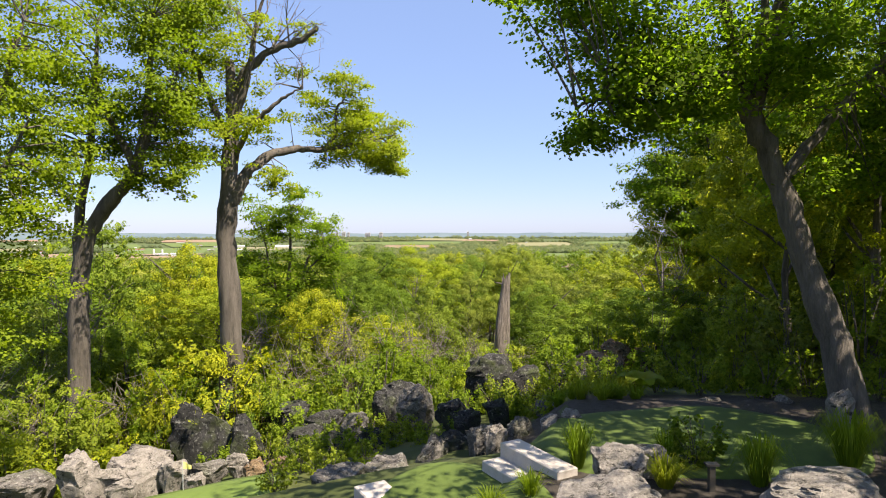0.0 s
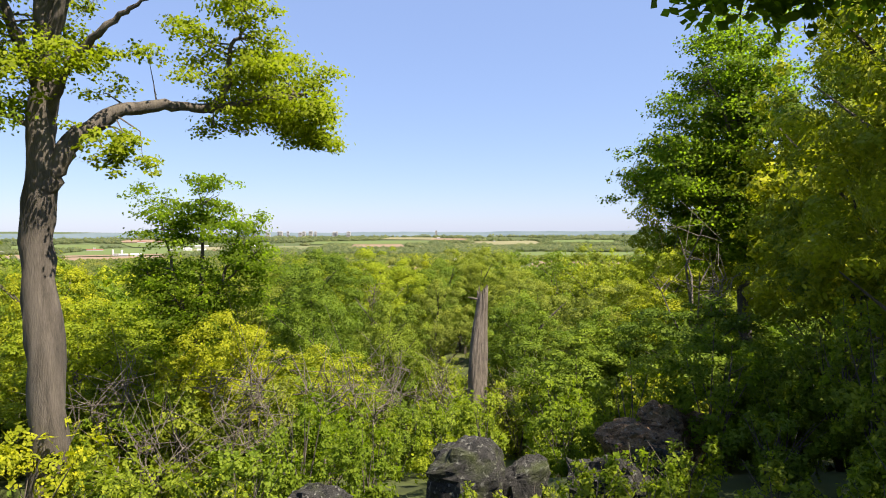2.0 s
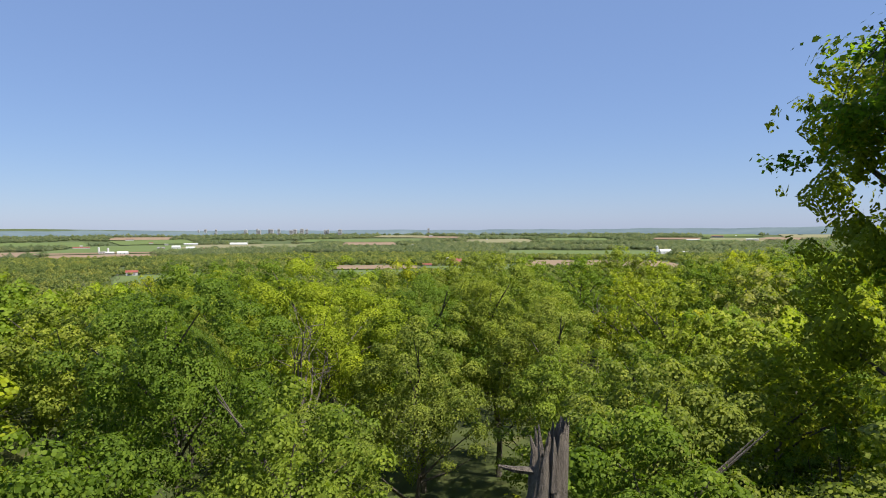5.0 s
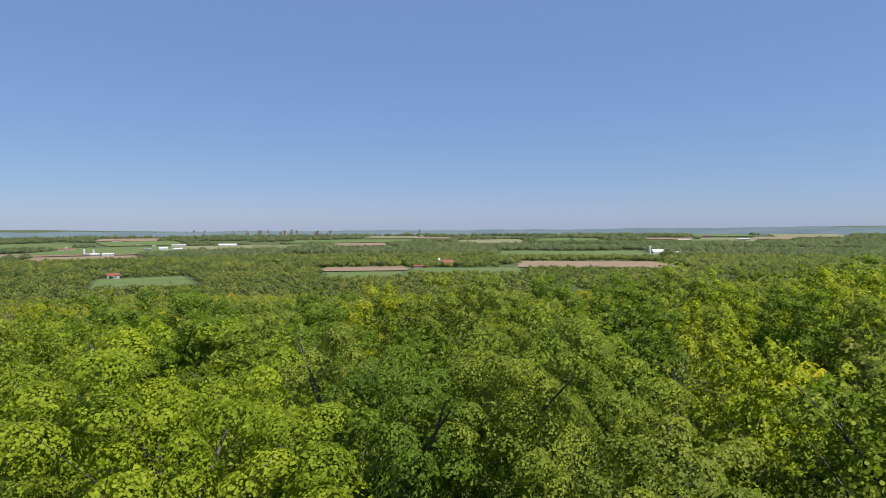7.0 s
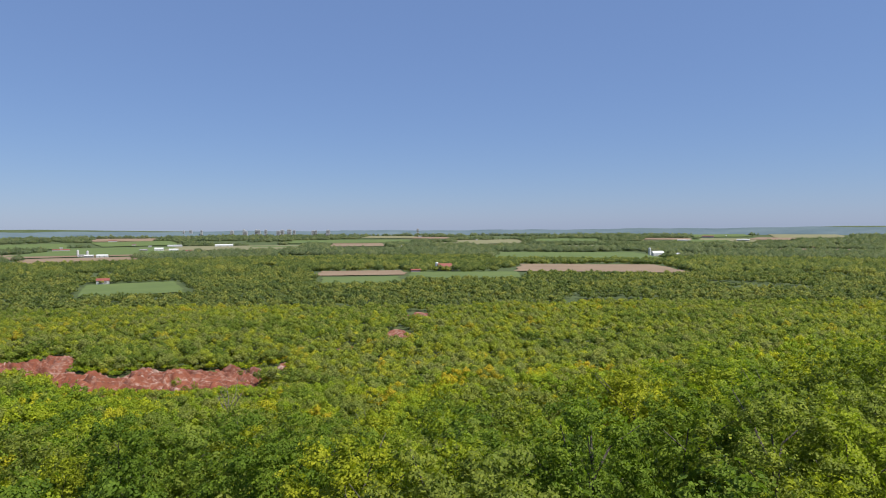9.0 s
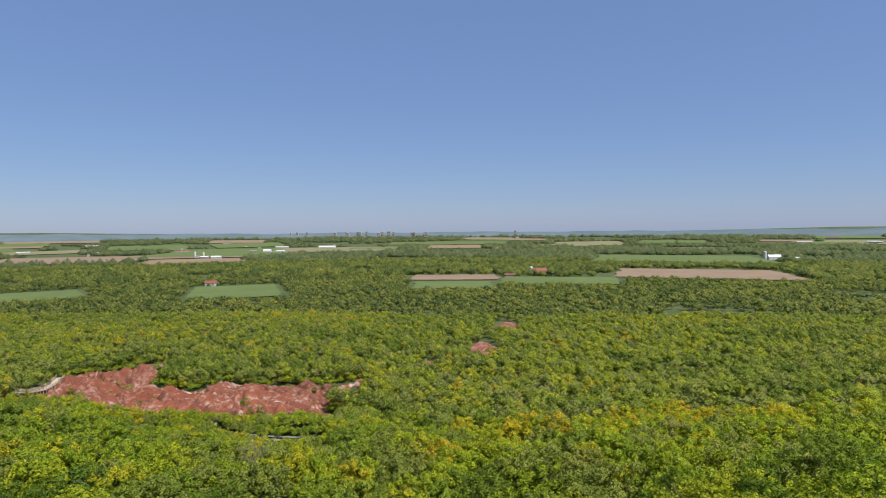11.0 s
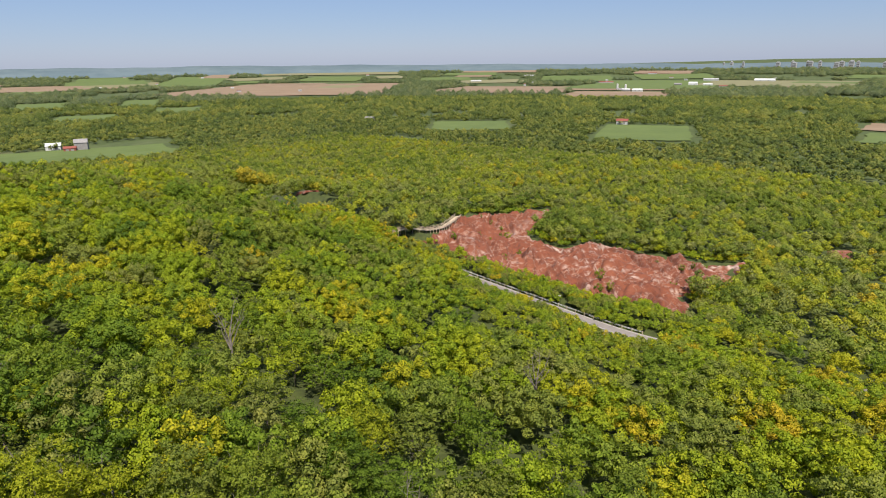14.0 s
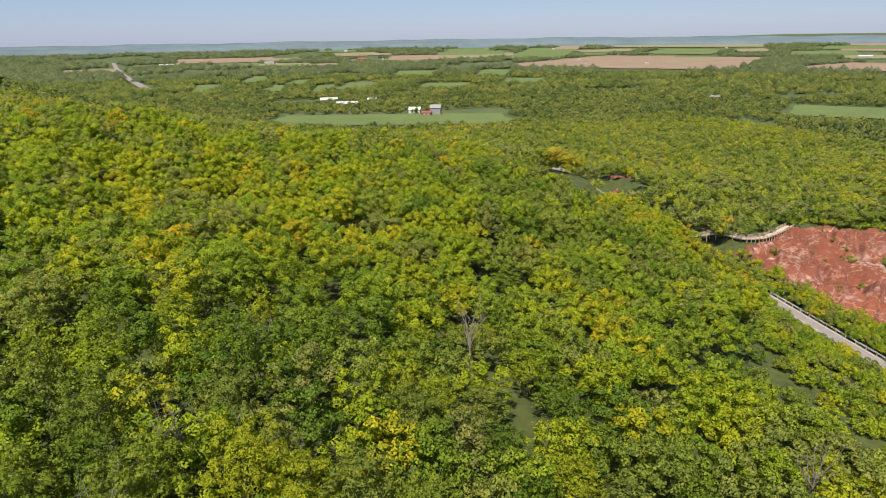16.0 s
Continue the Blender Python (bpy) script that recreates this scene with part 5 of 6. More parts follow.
# ---- the great trees round the garden ----
def great_tree(name_label, limbs, regions, leaf, material, seed, dead=(), bark=None, ivy=False):
    """Main limbs as bent tapered lines; twigs and leaf cushions fill the given regions."""
    rng = np.random.default_rng(seed)
    root = new("tree", None)
    base = np.array(limbs[0][0][0])
    root.matrix_basis = pose(*base)
    wood, nodes = Geo(), []
    for pts, radii in limbs:
        p = np.array(pts, float) - base
        s = np.linspace(0, len(p) - 1, 5 * len(p))
        q = np.stack([np.interp(s, np.arange(len(p)), p[:, k]) for k in range(3)], -1)
        for _ in range(3):
            q[1:-1] = (q[:-2] + 2 * q[1:-1] + q[2:]) / 4
        q[1:-1] += rng.normal(0, 0.03, q[1:-1].shape)
        tube(wood, q, np.interp(s, np.arange(len(p)), radii) * (1 + 0.06 * np.sin(s * 5.3)), 14, rng)
        nodes += list(q[len(q) // 3 :])
    nodes = np.array(nodes)
    foliage, twigs = Geo(), Geo()
    for lo, hi, count, per, size in regions:
        for _ in range(count):
            c = rng.uniform(lo, hi) - base
            near = nodes[np.argmin(((nodes - c) ** 2).sum(1) + rng.uniform(0, 1.5, len(nodes)))]
            mid = (near + c) / 2 + rng.normal(0, 0.2, 3) + [0, 0, 0.15]
            tube(twigs, [near, mid, c], [0.035, 0.02, 0.006], 4)
            for _ in range(5):
                e = c + rng.normal(0, size * 0.6, 3) * [1, 1, 0.62]
                at = e + rng.normal(0, size * 0.42, (int(per * 0.3), 3)) * [1, 1, 0.38]
                out = at - c
                out[:, 2] *= 0.5
                leaves(foliage, at, out / (size * 2) + [0, 0, 0.9], leaf, rng, loose=0.55)
    trunk = part("trunk", wood, bark or M_bark, root, smooth=True)
    tagged(part("twig", twigs, M_bark, trunk), kind="stuff")
    part("crown", foliage, material, root)
    if dead:
        g = Geo()
        for x, y, z, count, reach in dead:
            o = np.array([x, y, z]) - base
            for _ in range(count):
                d = rng.normal(size=3) * [1, 0.7, 0.5] + [0.1, 0, 0.9]
                d /= np.linalg.norm(d)
                m1 = o + d * reach * 0.5 + rng.normal(0, 0.15, 3)
                e = o + d * reach * rng.uniform(0.7, 1.1) + rng.normal(0, 0.3, 3)
                tube(g, [o, m1, e], [0.05, 0.03, 0.008], 5)
                for _ in range(3):
                    tube(g, [m1, (m1 + e) / 2 + rng.normal(0, 0.3, 3), e + rng.normal(0, 0.6, 3)], [0.02, 0.012, 0.005], 4)
        tagged(part("dead_branch", g, M_dead, trunk, "bare grey dead branches"), kind="stuff")
    return tagged(root, name_label, "tree", "great trees round the garden")


great_tree(
    "old maple with a dead top and arching limb", [
        ([(-10.3, 29.3, -4.5), (-10.3, 29.3, 0.5), (-10.5, 29.3, 3.8), (-10.3, 29.3, 7.0), (-10.2, 29.3, 8.9), (-10.1, 29.3, 11.0), (-10.3, 29.4, 12.9)], [0.62, 0.5, 0.44, 0.42, 0.34, 0.26, 0.2]),
        ([(-10.2, 29.2, 6.2), (-9.8, 29.3, 7.1), (-9.5, 29.7, 7.9), (-8.6, 30.4, 8.7), (-7.5, 31.2, 9.05), (-6.4, 32, 9.0), (-4.65, 33, 9.6), (-2.95, 34, 10.1)], [0.3, 0.28, 0.25, 0.21, 0.17, 0.14, 0.09, 0.03]),
        ([(-6.4, 32, 9.0), (-5.8, 32.4, 10.0), (-5.9, 32.6, 11.3), (-5.2, 32.8, 12.2)], [0.13, 0.1, 0.07, 0.03]),
        ([(-10.1, 29.3, 11.0), (-9.6, 29.3, 12.3), (-8.3, 29.2, 13.3), (-6.8, 29.1, 13.7), (-6.1, 29.1, 14.3)], [0.22, 0.2, 0.16, 0.14, 0.1]),
        ([(-10.3, 29.3, 9.0), (-10.9, 29.5, 10.3), (-11.3, 29.6, 11.2), (-12.1, 29.7, 13.1), (-12.3, 29.7, 14.6)], [0.18, 0.16, 0.14, 0.11, 0.05]),
        ([(-10.1, 29.3, 10.0), (-9.2, 29.0, 12.2), (-8.9, 28.9, 14.2), (-8.3, 28.8, 16.2)], [0.2, 0.15, 0.1, 0.03]),
        ([(-10.2, 29.3, 8.2), (-9.0, 28.6, 9.8), (-7.6, 28.3, 10.9), (-6.6, 28.2, 11.3)], [0.14, 0.11, 0.08, 0.02]),
        ([(-10.3, 29.3, 8.0), (-11.6, 29.2, 8.5), (-12.8, 29.2, 8.3)], [0.1, 0.06, 0.02]),
    ], [
        ((-6.6, 31, 8.5), (-2.6, 35, 11.2), 42, 240, 0.66), ((-4.4, 32.6, 7.9), (-2.5, 35.2, 9.6), 13, 220, 0.5), ((-7.0, 31, 11.2), (-4.4, 33.6, 13.2), 12, 200, 0.55),
        ((-13.6, 27.4, 8.6), (-7.6, 31.4, 10.6), 22, 170, 0.6), ((-14, 27.4, 10.4), (-9.6, 31.4, 16.4), 46, 220, 0.7), ((-9.4, 27.6, 9.6), (-6.6, 30.6, 15.0), 10, 150, 0.5), ((-9.6, 28.4, 6.8), (-7.2, 30, 7.8), 7, 140, 0.4),
    ], 0.125, M_leaf_bright, 3, [(-8.3, 29.2, 13.3, 4, 2.6), (-7.4, 29.1, 13.6, 3, 2.4), (-8.9, 28.9, 14.0, 4, 2.4), (-6.6, 28.2, 11.3, 3, 1.6)])
great_tree(
    "leaning maple with a crooked dark trunk", [
        ([(-16.2, 27, -4.5), (-16.2, 27, -0.2), (-16.1, 27, 3.2), (-15.6, 27, 5.1), (-14.5, 26.9, 6.4), (-13.5, 26.8, 7.3), (-13.0, 26.8, 9.0), (-12.8, 26.8, 11.2), (-12.7, 26.8, 14)], [0.5, 0.42, 0.36, 0.33, 0.3, 0.28, 0.22, 0.16, 0.05]),
        ([(-16.1, 27.1, 2.6), (-16.3, 27.2, 5.0), (-15.6, 27.2, 8.7), (-15.3, 27.2, 11.5), (-15.2, 27.2, 14)], [0.24, 0.2, 0.16, 0.12, 0.04]),
        ([(-13.4, 26.8, 7.6), (-14.4, 26.5, 9.6), (-15.0, 26.3, 12)], [0.18, 0.12, 0.04]),
        ([(-13.0, 26.8, 9.0), (-12.0, 26.6, 10.4), (-11.2, 26.4, 12.4)], [0.14, 0.1, 0.03]),
    ], [((-17.5, 24.6, 8.0), (-10.4, 29.2, 16.4), 92, 240, 0.8), ((-14.8, 25, 6.8), (-10.6, 28.6, 8.6), 16, 190, 0.55), ((-19, 24, 6.2), (-16.4, 28.5, 11), 24, 220, 0.7)], 0.13, M_leaf_bright, 4)
great_tree(
    "large ash-leaved tree at the garden edge", [
        ([(-15.2, 18.5, -3.5), (-15.0, 18.5, 2), (-14.7, 18.5, 6), (-14.4, 18.5, 12)], [0.4, 0.34, 0.25, 0.06]),
        ([(-14.8, 18.5, 4), (-13.4, 18.4, 6.4), (-12.3, 18.3, 8.2)], [0.16, 0.1, 0.03]),
        ([(-14.7, 18.5, 6), (-13.2, 18.2, 8.6), (-12.2, 18.0, 11)], [0.16, 0.1, 0.03]),
    ], [((-16.5, 16.6, 5.2), (-11.9, 20.2, 14), 96, 240, 0.75), ((-16.5, 17, 1.5), (-12.6, 20.2, 5.5), 26, 220, 0.65)], 0.11, M_leaf_bright, 5)
great_tree(
    "tall maple leaning over the upper lawn", [
        ([(10.1, 15.6, -0.4), (9.75, 15.8, 2.1), (9.15, 16.2, 4.05), (8.65, 16.5, 6.0), (8.05, 16.5, 7.5), (7.75, 16.5, 8.2)], [0.5, 0.36, 0.31, 0.28, 0.26, 0.25]),
        ([(7.85, 16.5, 8.0), (8.25, 16.4, 9.5), (8.5, 16.3, 11), (8.7, 16.2, 13.6)], [0.24, 0.2, 0.17, 0.08]),
        ([(7.85, 16.5, 8.0), (7.6, 16.4, 8.8), (7.0, 16.2, 8.95), (6.1, 16.0, 8.85), (4.4, 15.4, 8.4), (3.0, 15.0, 7.9)], [0.22, 0.18, 0.13, 0.1, 0.06, 0.02]),
        ([(7.6, 16.4, 8.7), (7.1, 16, 9.5), (6.7, 15.6, 10.6), (5.8, 15, 12.4)], [0.16, 0.15, 0.13, 0.05]),
        ([(7.9, 16.4, 8.3), (7.9, 16, 10.4), (7.9, 15.6, 12.6)], [0.13, 0.1, 0.05]),
        ([(8.6, 16.5, 6.2), (10.6, 17, 8.4), (12.6, 17.4, 10.4)], [0.16, 0.12, 0.05]),
    ], [
        ((3.0, 13.6, 9.6), (8.6, 18.6, 13.6), 60, 180, 0.85), ((2.9, 14, 7.2), (5.8, 17.2, 9.2), 32, 150, 0.55), ((4.6, 14, 7.6), (8.6, 18.6, 10), 40, 170, 0.7), ((8.4, 14.6, 9.6), (14, 19, 14), 32, 190, 0.85),
        ((9.6, 16, 6.0), (14, 19.4, 10), 30, 200, 0.7), ((1.4, 13.4, 10.2), (3, 15.6, 11.2), 8, 160, 0.5),
    ], 0.125, M_leaf_deep, 6)

# added tree, crown kept above the view; it only casts shade on the lawns
great_tree(
    "unseen broad tree added uphill to shade the garden", [
        ([(14.2, 6.5, -0.3), (14.0, 6.5, 4), (13.4, 6.8, 8), (11.5, 7.5, 12)], [0.45, 0.38, 0.3, 0.08]),
        ([(13.4, 6.8, 8), (10, 9, 11.4), (7, 11, 13)], [0.2, 0.12, 0.04]),
        ([(13.6, 6.7, 7), (12.5, 11, 11.5), (11, 14, 14)], [0.2, 0.12, 0.04]),
    ], [((3.5, 4, 12.2), (15, 18, 16.5), 40, 110, 1.0), ((9.5, 9.0, 11.5), (15, 15.0, 15), 26, 120, 0.9)], 0.2, M_leaf_deep, 8)

great_tree(
    "tall layered maple standing out of the slope wood", [
        ([(24.2, 55, -9.5), (24.0, 55, -2), (23.8, 55, 6), (23.5, 55, 13), (23.4, 55, 20)], [0.55, 0.46, 0.36, 0.24, 0.05]),
        ([(23.9, 55, 4), (21, 54.2, 7), (18.4, 53.6, 8.6)], [0.18, 0.12, 0.03]),
        ([(23.8, 55, 6.5), (20.6, 56.6, 10), (17.8, 57.4, 11.4)], [0.18, 0.12, 0.03]),
        ([(23.6, 55, 9.5), (21.4, 53.6, 13.6), (19.6, 52.8, 15.8)], [0.16, 0.1, 0.03]),
        ([(23.8, 55, 8), (26.4, 55, 12), (28, 55.4, 15)], [0.18, 0.12, 0.03]),
    ], [((16.4, 51.5, 7.2), (24, 59, 11.6), 52, 200, 1.15), ((18.4, 51.5, 2.0), (26, 58, 7.5), 50, 200, 1.15), ((18.4, 51.6, 11.4), (26, 58, 17.0), 60, 200, 1.2), ((21, 52.4, 16.6), (26, 57.4, 20.6), 22, 190, 1.1), ((23, 51, 6), (29.5, 59, 16), 36, 180, 1.2)], 0.21, M_leaf_deep, 11)

great_tree(
    "young many-stemmed maple rising above the shrubs", [
        ([(-12.9, 49.3, -8.5), (-12.9, 49.3, -3), (-12.7, 49.3, 1.5), (-12.5, 49.3, 6.6)], [0.28, 0.22, 0.15, 0.03]),
        ([(-12.9, 49.3, -2.5), (-14.0, 49.0, 1.5), (-14.8, 48.8, 5.6)], [0.15, 0.1, 0.03]),
        ([(-12.8, 49.3, -1.5), (-11.4, 49.6, 2.2), (-10.4, 49.8, 5.4)], [0.15, 0.1, 0.03]),
        ([(-12.8, 49.3, 0), (-10.6, 48.8, 2.4), (-9.2, 48.4, 3.6)], [0.1, 0.07, 0.02]),
        ([(-12.8, 49.3, -1), (-14.8, 49.6, 1.2), (-16.4, 49.8, 2.6)], [0.1, 0.07, 0.02]),
    ], [((-15.6, 47.4, 3.6), (-13.4, 51, 7.6), 20, 150, 0.75), ((-13.4, 47.4, 4.4), (-11.4, 51, 8.0), 18, 150, 0.7), ((-11.4, 47.4, 2.6), (-8.6, 51, 6.0), 22, 150, 0.75), ((-17.0, 47.4, -1.0), (-8.8, 51.4, 3.6), 60, 170, 0.85), ((-16.4, 47, -6), (-9.4, 51.6, -0.6), 46, 170, 0.9)], 0.17, M_leaf_deep, 12)

# wood beside the garden; trees at y < 23 are added beyond the view for shade
rng = np.random.default_rng(41)
for k, (x, y, top, dense) in enumerate((
    (13.4, 25.0, 13, 1), (15.6, 23.0, 16, 1), (19, 27, 14, 0), (18.6, 31.0, 11, 1), (18.5, 34, 11, 0), (23, 22, 18, 0), (19.6, 37.0, 11, 1), (23.6, 41, 16, 1), (24.5, 43, 19, 0),
    (28.4, 50, 17, 0), (25, 34, 14, 0), (15.4, 17.0, 17, 0), (18.4, 11.5, 17, 0), (25.6, 46.5, 13, 1), (14.6, 8.0, 17, 0), (28, 28, 17, 0), (24, 60, 16, 0), (29, 44, 17, 0), (15, 2, 16, 0), (20, 5, 18, 0), (22, 14, 18, 0),
    (-22, 33, 1.5, 1), (-26, 40, 2.5, 0), (-29, 52, 7, 0), (-31, 33, 3, 0), (-17.5, 42, 4.5, 1), (-14, 38, 2.5, 1), (-9, 42, 1.5, 1), (9.5, 56, 2.0, 1), (-1.5, 56, 1.0, 1), (11.5, 47, 2.4, 1), (-6, 50, 1.5, 1), (9.4, 65, 0.2, 1), (-20, 47, 4, 1), (8, 40, 0.4, 1), (10.8, 43, 1.4, 1), (13, 39, 2.5, 1), (7.2, 51.5, 1.2, 1), (14.2, 44.5, 3.2, 1), (12.2, 34, 1.2, 1), (15.4, 49.5, 4.5, 1), (-4.5, 43, -0.6, 1))):
    set_of = CLOSE if dense else FINE
    tree(x, y, set_of[k % len(set_of)], top - float(land(x, y)), rng.uniform(0, 360), "tall leafy tree in the partly added dark wood beside the garden" if x > 12 else "leafy young tree below the garden", "trees beside the garden", 0.95)


def stump(x, y, base, top):
    """A dead snag with furrowed bark, hollow and split into two prongs at the broken top."""
    rng = np.random.default_rng(9)
    root = new("dead_stump", None)
    root.matrix_basis = pose(x, y, base)
    high, n, m = top - base, 34, 44
    furrow = rng.uniform(-1, 1, m)
    v = []
    for i in range(n):
        s = i / (n - 1)
        furrow = furrow * 0.85 + rng.uniform(-1, 1, m) * 0.45
        cx, cy = 0.62 * s + 0.05 * math.sin(s * 7), 0.2 * s
        for j in range(m):
            a = j / m * 2 * math.pi
            r = np.interp(s, [0, 0.35, 0.7, 0.84, 1], [0.72, 0.58, 0.5, 0.38, 0.3]) * (1 + 0.1 * math.sin(3 * a + 2.5 * s) + 0.075 * furrow[j])
            z = high * s
            if s > 0.8:  # the right half stands higher, with a cleft between
                cleft = math.exp(-(((a - 4.5) % 6.283 - 0.0) / 0.35) ** 2) + math.exp(-(((a - 1.6) % 6.283) / 0.4) ** 2)
                z += (s - 0.8) / 0.2 * (0.35 * math.cos(a) - 1.1 * cleft + rng.uniform(-0.16, 0.12))
            v.append((cx + r * math.cos(a), cy + r * math.sin(a), z))
    f = [(i * m + j, i * m + (j + 1) % m, (i + 1) * m + (j + 1) % m, (i + 1) * m + j) for i in range(n - 1) for j in range(m)]
    part("trunk", Geo().add(v, f), M_dead, root)
    for k in range(7):  # torn splinters of pale wood round the break
        a = k * 0.9 + 0.4
        g, o = Geo(), np.array([0.62 + 0.25 * math.cos(a), 0.2 + 0.25 * math.sin(a), high - 0.8])
        tube(g, [o, o + [0.02, 0, 0.6], o + [0.05 * math.cos(a), 0, 0.8 + 0.35 * rng.uniform()]], [0.09, 0.06, 0.01], 5, rng)
        part("splinter", g, M_dead, root)
    g = Geo()
    tube(g, [(0.35, 0.1, high - 0.5), (0.0, 0, high - 0.42), (-0.25, 0, high - 0.36)], [0.07, 0.05, 0.02], 6, rng)
    part("branch_stub", g, M_dead, root)
    return tagged(root, "tall grey broken-topped dead tree stump", "stump")


stump(3.62, 47.6, -9.2, 1.35)


def bare_tree(x, y, high, spread, seed, label="grey leafless dead tree among the green crowns"):
    rng = np.random.default_rng(seed)
    g = Geo()
    root = new("bare_tree", None)
    root.matrix_basis = pose(x, y, float(land(x, y)))
    tube(g, [(0, 0, -0.5), (0.1, 0, high * 0.35), (0.0, 0.1, high * 0.6)], [high * 0.014, high * 0.011, high * 0.007], 7)
    part("trunk", g, M_dead, root)
    for _ in range(8):
        b = Geo()
        z = high * rng.uniform(0.35, 0.6)
        a = rng.uniform(0, 6.28)
        e = np.array([math.cos(a) * spread, math.sin(a) * spread, high * rng.uniform(0.3, 0.4)]) * rng.uniform(0.6, 1) + [0, 0, z]
        m1 = np.array([0, 0, z]) * 0.45 + e * 0.55 + rng.normal(0, 0.25, 3)
        tube(b, [(0, 0.05, z), m1, e], [high * 0.006, high * 0.004, 0.012], 5)
        for _ in range(5):
            s = rng.uniform(0.3, 0.9)
            o = m1 * (1 - s) + e * s
            tube(b, [o, o + rng.normal(0, 0.5, 3) + [0, 0, 0.4], o + rng.normal(0, 0.9, 3) + [0, 0, 1.0]], [0.025, 0.015, 0.006], 4)
        part("branch", b, M_dead, root)
    return tagged(root, label, "tree", "dead trees")


for k, (x, y, h, s) in enumerate(((-39.2, 121.6, 17.5, 3.6), (-30, 116, 15, 2.6), (-36, 132, 14, 2.6), (-4.2, 72, 13.5, 2.4), (12.2, 70, 11, 2.4), (-5.6, 33.5, 4.2, 1.4), (-3.4, 36, 4.6, 1.5), (-20, 34, 7, 2), (-17.5, 25.6, 4, 0.8), (13.5, 40, 12, 2.2), (6.4, 40.5, 3.0, 1.2), (-20.5, 30, 6.5, 1.6), (-8.2, 31.5, 4.6, 1.6), (-6.8, 35.2, 5.0, 1.6), (-11.6, 34.6, 4.8, 1.4), (-1.6, 38.5, 4.4, 1.3), (1.4, 44.5, 5.2, 1.5), (7.6, 46.4, 5.6, 1.5), (5.6, 48.2, 4.0, 1.0), (-2.0, 47.5, 6.6, 1.6), (-14.5, 27.5, 4.6, 1.3), (-12, 150, 15, 3), (-60, 160, 15, 3), (-25, 190, 14, 3), (20, 95, 13, 2.6), (-58, 130, 15, 3))):
    bare_tree(x, y, h, s, 100 + k)

# ---- by the road and the clay slopes ----
line_geo = Geo()
ribbon(ROAD, (-3.05, -2.9), 0.108, line_geo)
ribbon(ROAD, (2.9, 3.05), 0.108, line_geo)
ribbon(ROAD, (-0.07, 0.07), 0.108, line_geo)
tagged(new("road_marking", line_geo.mesh("road_marking", M_line)), "worn painted road lines", "marking", kind="structure")


def guard_rail(offset, i0, i1):
    """Posts with two cables beside the road."""
    root = new("guard_rail", None)
    p = ROAD_LINE[i0:i1] + ROAD_SIDE[i0:i1] * offset
    root.matrix_basis = pose(*p[0])
    post = box(Geo(), -0.09, 0.09, -0.09, 0.09, -0.6, 0.85).mesh("post", M_timber)
    for q in p:
        o = part("post", post, M_timber, root)
        o.location = q - p[0]
    for h in (0.5, 0.72):
        g = Geo()
        tube(g, p - p[0] + [0, 0, h], np.full(len(p), 0.05), 5)
        part("rail", g, M_galv, root)
    return tagged(root, "weathered post and cable guard rail", "guard rail", "roadside guard rails")


near_i = [int(np.argmin(np.abs(ROAD_LINE[:, 0] - x))) for x in (-108, -36)]
guard_rail(3.75, *near_i)
guard_rail(-3.75, *near_i)


def marker_post(x, y):
    root = new("sign_post", None)
    root.matrix_basis = pose(x, y, float(land(x, y)), 0, 0, 25)
    part("post", box(Geo(), -0.05, 0.05, -0.05, 0.05, -0.4, 1.2), M_timber, root)
    part("board", box(Geo(), -0.35, 0.35, -0.075, -0.055, 0.8, 2.0), M_white, root, "plain white board")
    return tagged(root, "white notice board on a post beside the road", "sign")


marker_post(-95.5, 268.5)
marker_post(-66, 263.5)


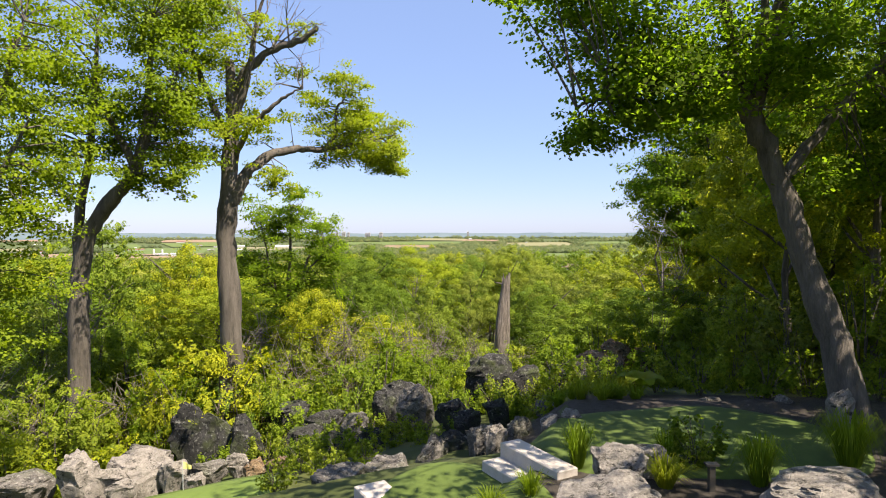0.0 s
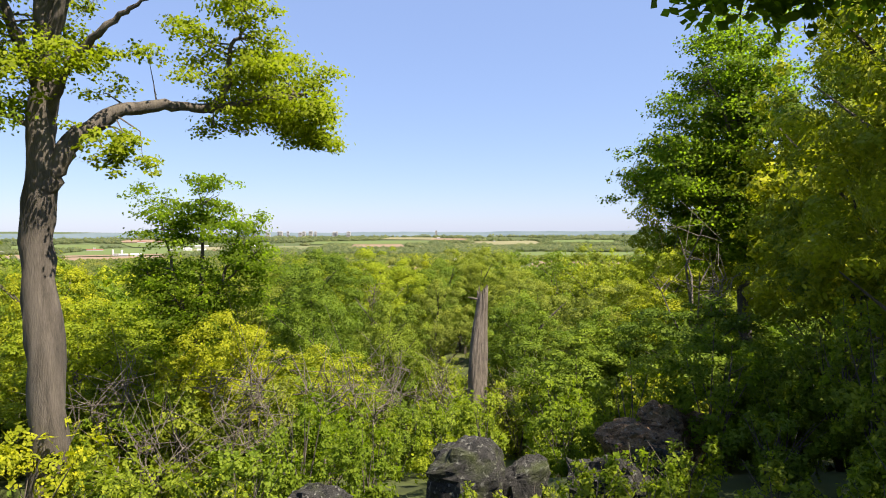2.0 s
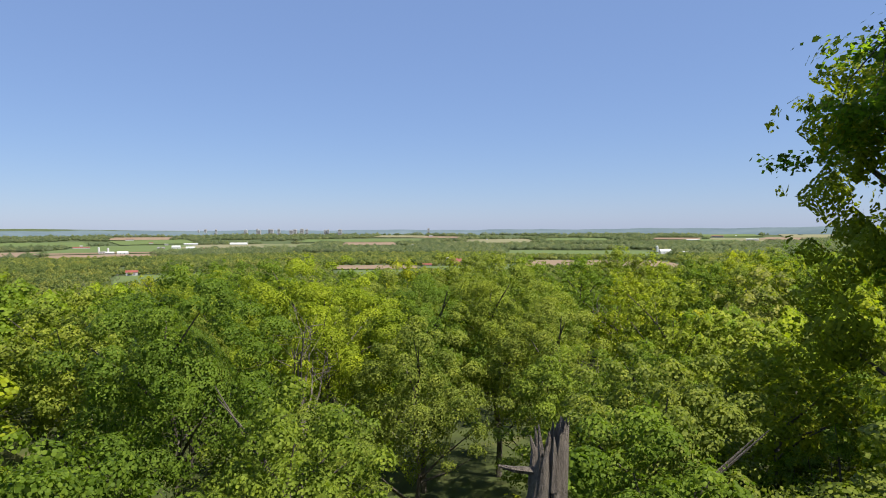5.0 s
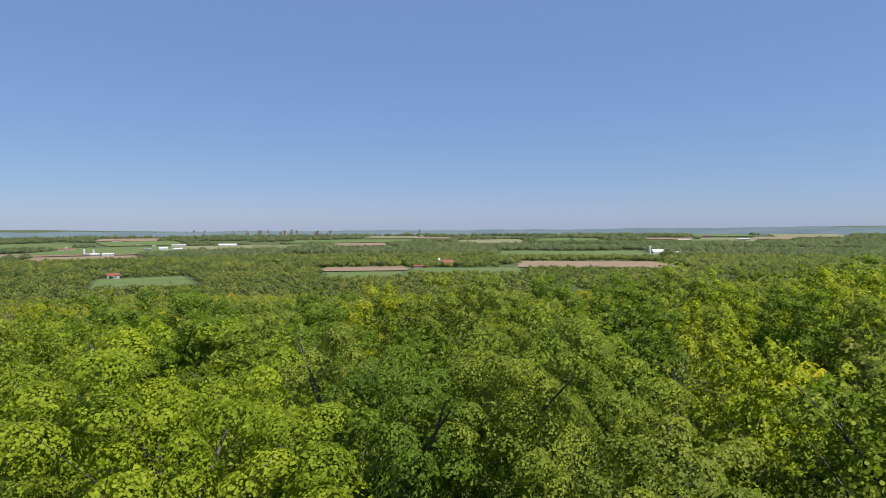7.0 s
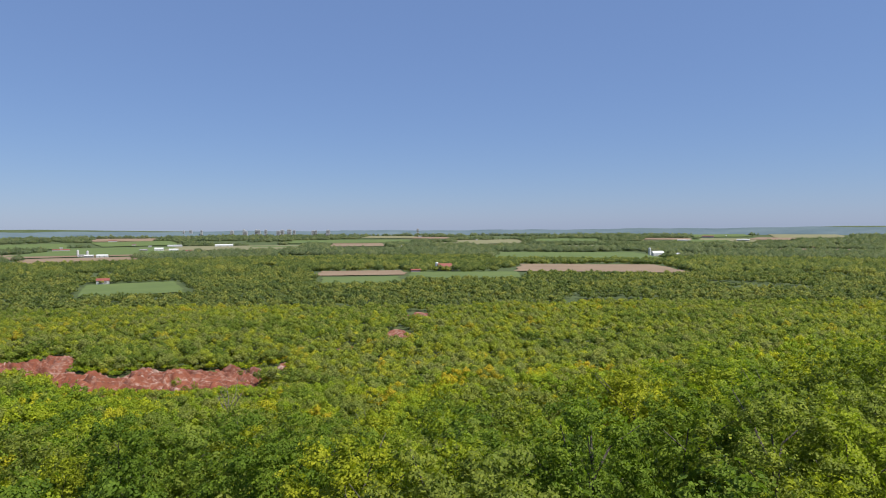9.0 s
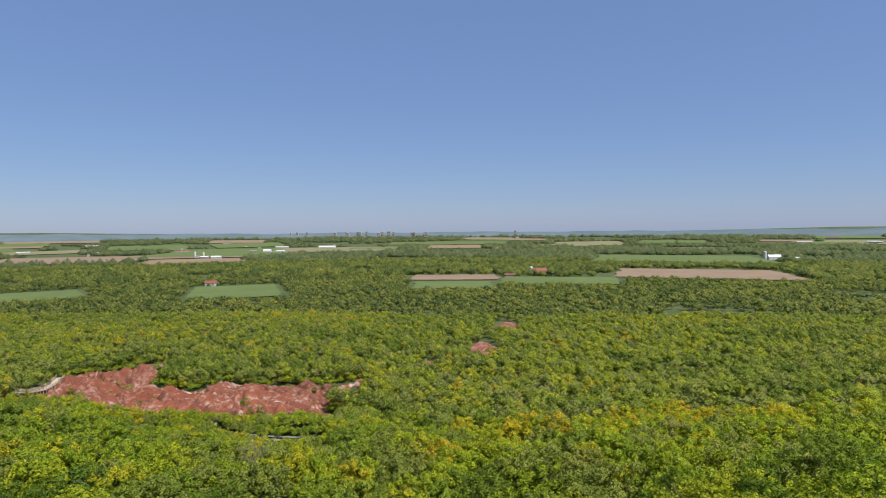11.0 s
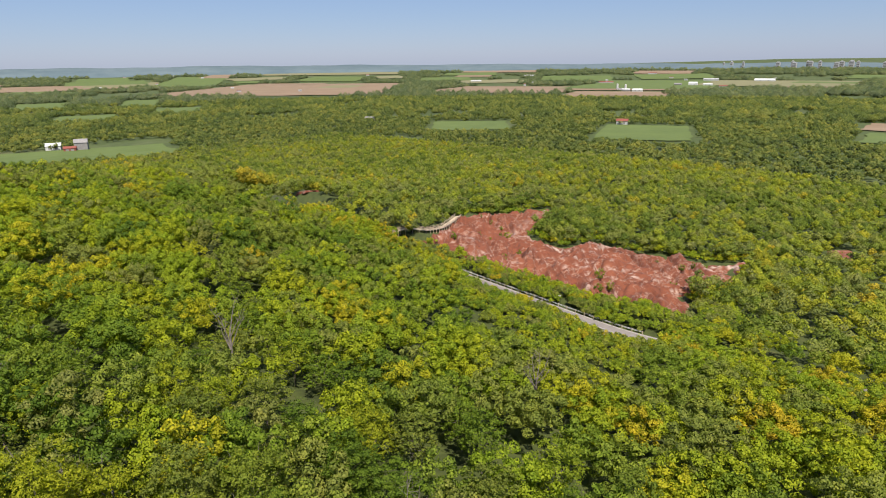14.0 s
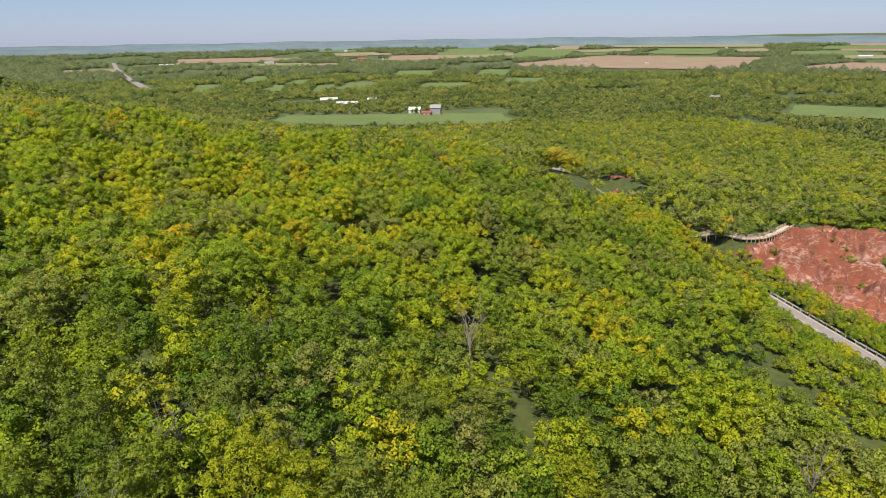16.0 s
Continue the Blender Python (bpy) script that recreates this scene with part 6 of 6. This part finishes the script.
def boardwalk(points):
    """Plank deck on posts with railings both sides."""
    p = np.array(points, float)
    s = np.r_[0, np.cumsum(np.hypot(*np.diff(p[:, :2], axis=0).T))]
    t = np.arange(0, s[-1], 0.5)
    q = np.stack([np.interp(t, s, p[:, k]) for k in range(2)], -1)
    for _ in range(30):
        q[1:-1] = (q[:-2] + 2 * q[1:-1] + q[2:]) / 4
    z = np.array([float(land(a, b)) for a, b in q])
    for _ in range(60):
        z[1:-1] = (z[:-2] + 2 * z[1:-1] + z[2:]) / 4
    z = z + 1.0
    d = np.gradient(q, axis=0)
    d /= np.linalg.norm(d, axis=1)[:, None]
    root = new("boardwalk", None)
    o = np.array([*q[0], z[0]])
    root.matrix_basis = pose(*o)
    plank = box(Geo(), -0.22, 0.22, -1.3, 1.3, -0.06, 0.0).mesh("plank", M_timber)
    post = box(Geo(), -0.08, 0.08, -0.08, 0.08, -2.2, 1.15).mesh("post", M_timber)
    for k in range(len(q)):
        turn = Matrix.Rotation(math.atan2(d[k][1], d[k][0]), 4, "Z")
        at = np.array([*q[k], z[k]]) - o
        ob = part("plank", plank, M_timber, root)
        ob.matrix_basis = Matrix.Translation(at) @ turn
        if k % 5 == 0:
            for side in (-1.38, 1.38):
                ob = part("post", post, M_timber, root)
                ob.matrix_basis = Matrix.Translation(at) @ turn @ Matrix.Translation((0, side, 0))
    for side in (-1.38, 1.38):
        for h in (0.35, 0.7, 1.12):
            g = Geo()
            line = np.stack([q[:, 0] - d[:, 1] * side, q[:, 1] + d[:, 0] * side, z + h], -1) - o
            tube(g, line[::3], np.full(len(line[::3]), 0.07), 5)
            part("rail", g, M_timber, root)
    return tagged(root, "pale timber boardwalk with railings above the clay", "boardwalk")


boardwalk([(-157, 276), (-147, 279), (-141, 286), (-145, 300), (-152, 314), (-159, 327)])
rng = np.random.default_rng(63)
for _ in range(60):
    x, y = rng.uniform(-165, -40), rng.uniform(276, 392)
    if float(outline_gap(np.array(x), np.array(y), BADLANDS)) > 5:
        shrub(x, y, int(rng.integers(5)), rng.uniform(0.6, 1.2), rng.uniform(0, 360), "small green bush on the bare clay", float(land(x, y)) - 0.4)
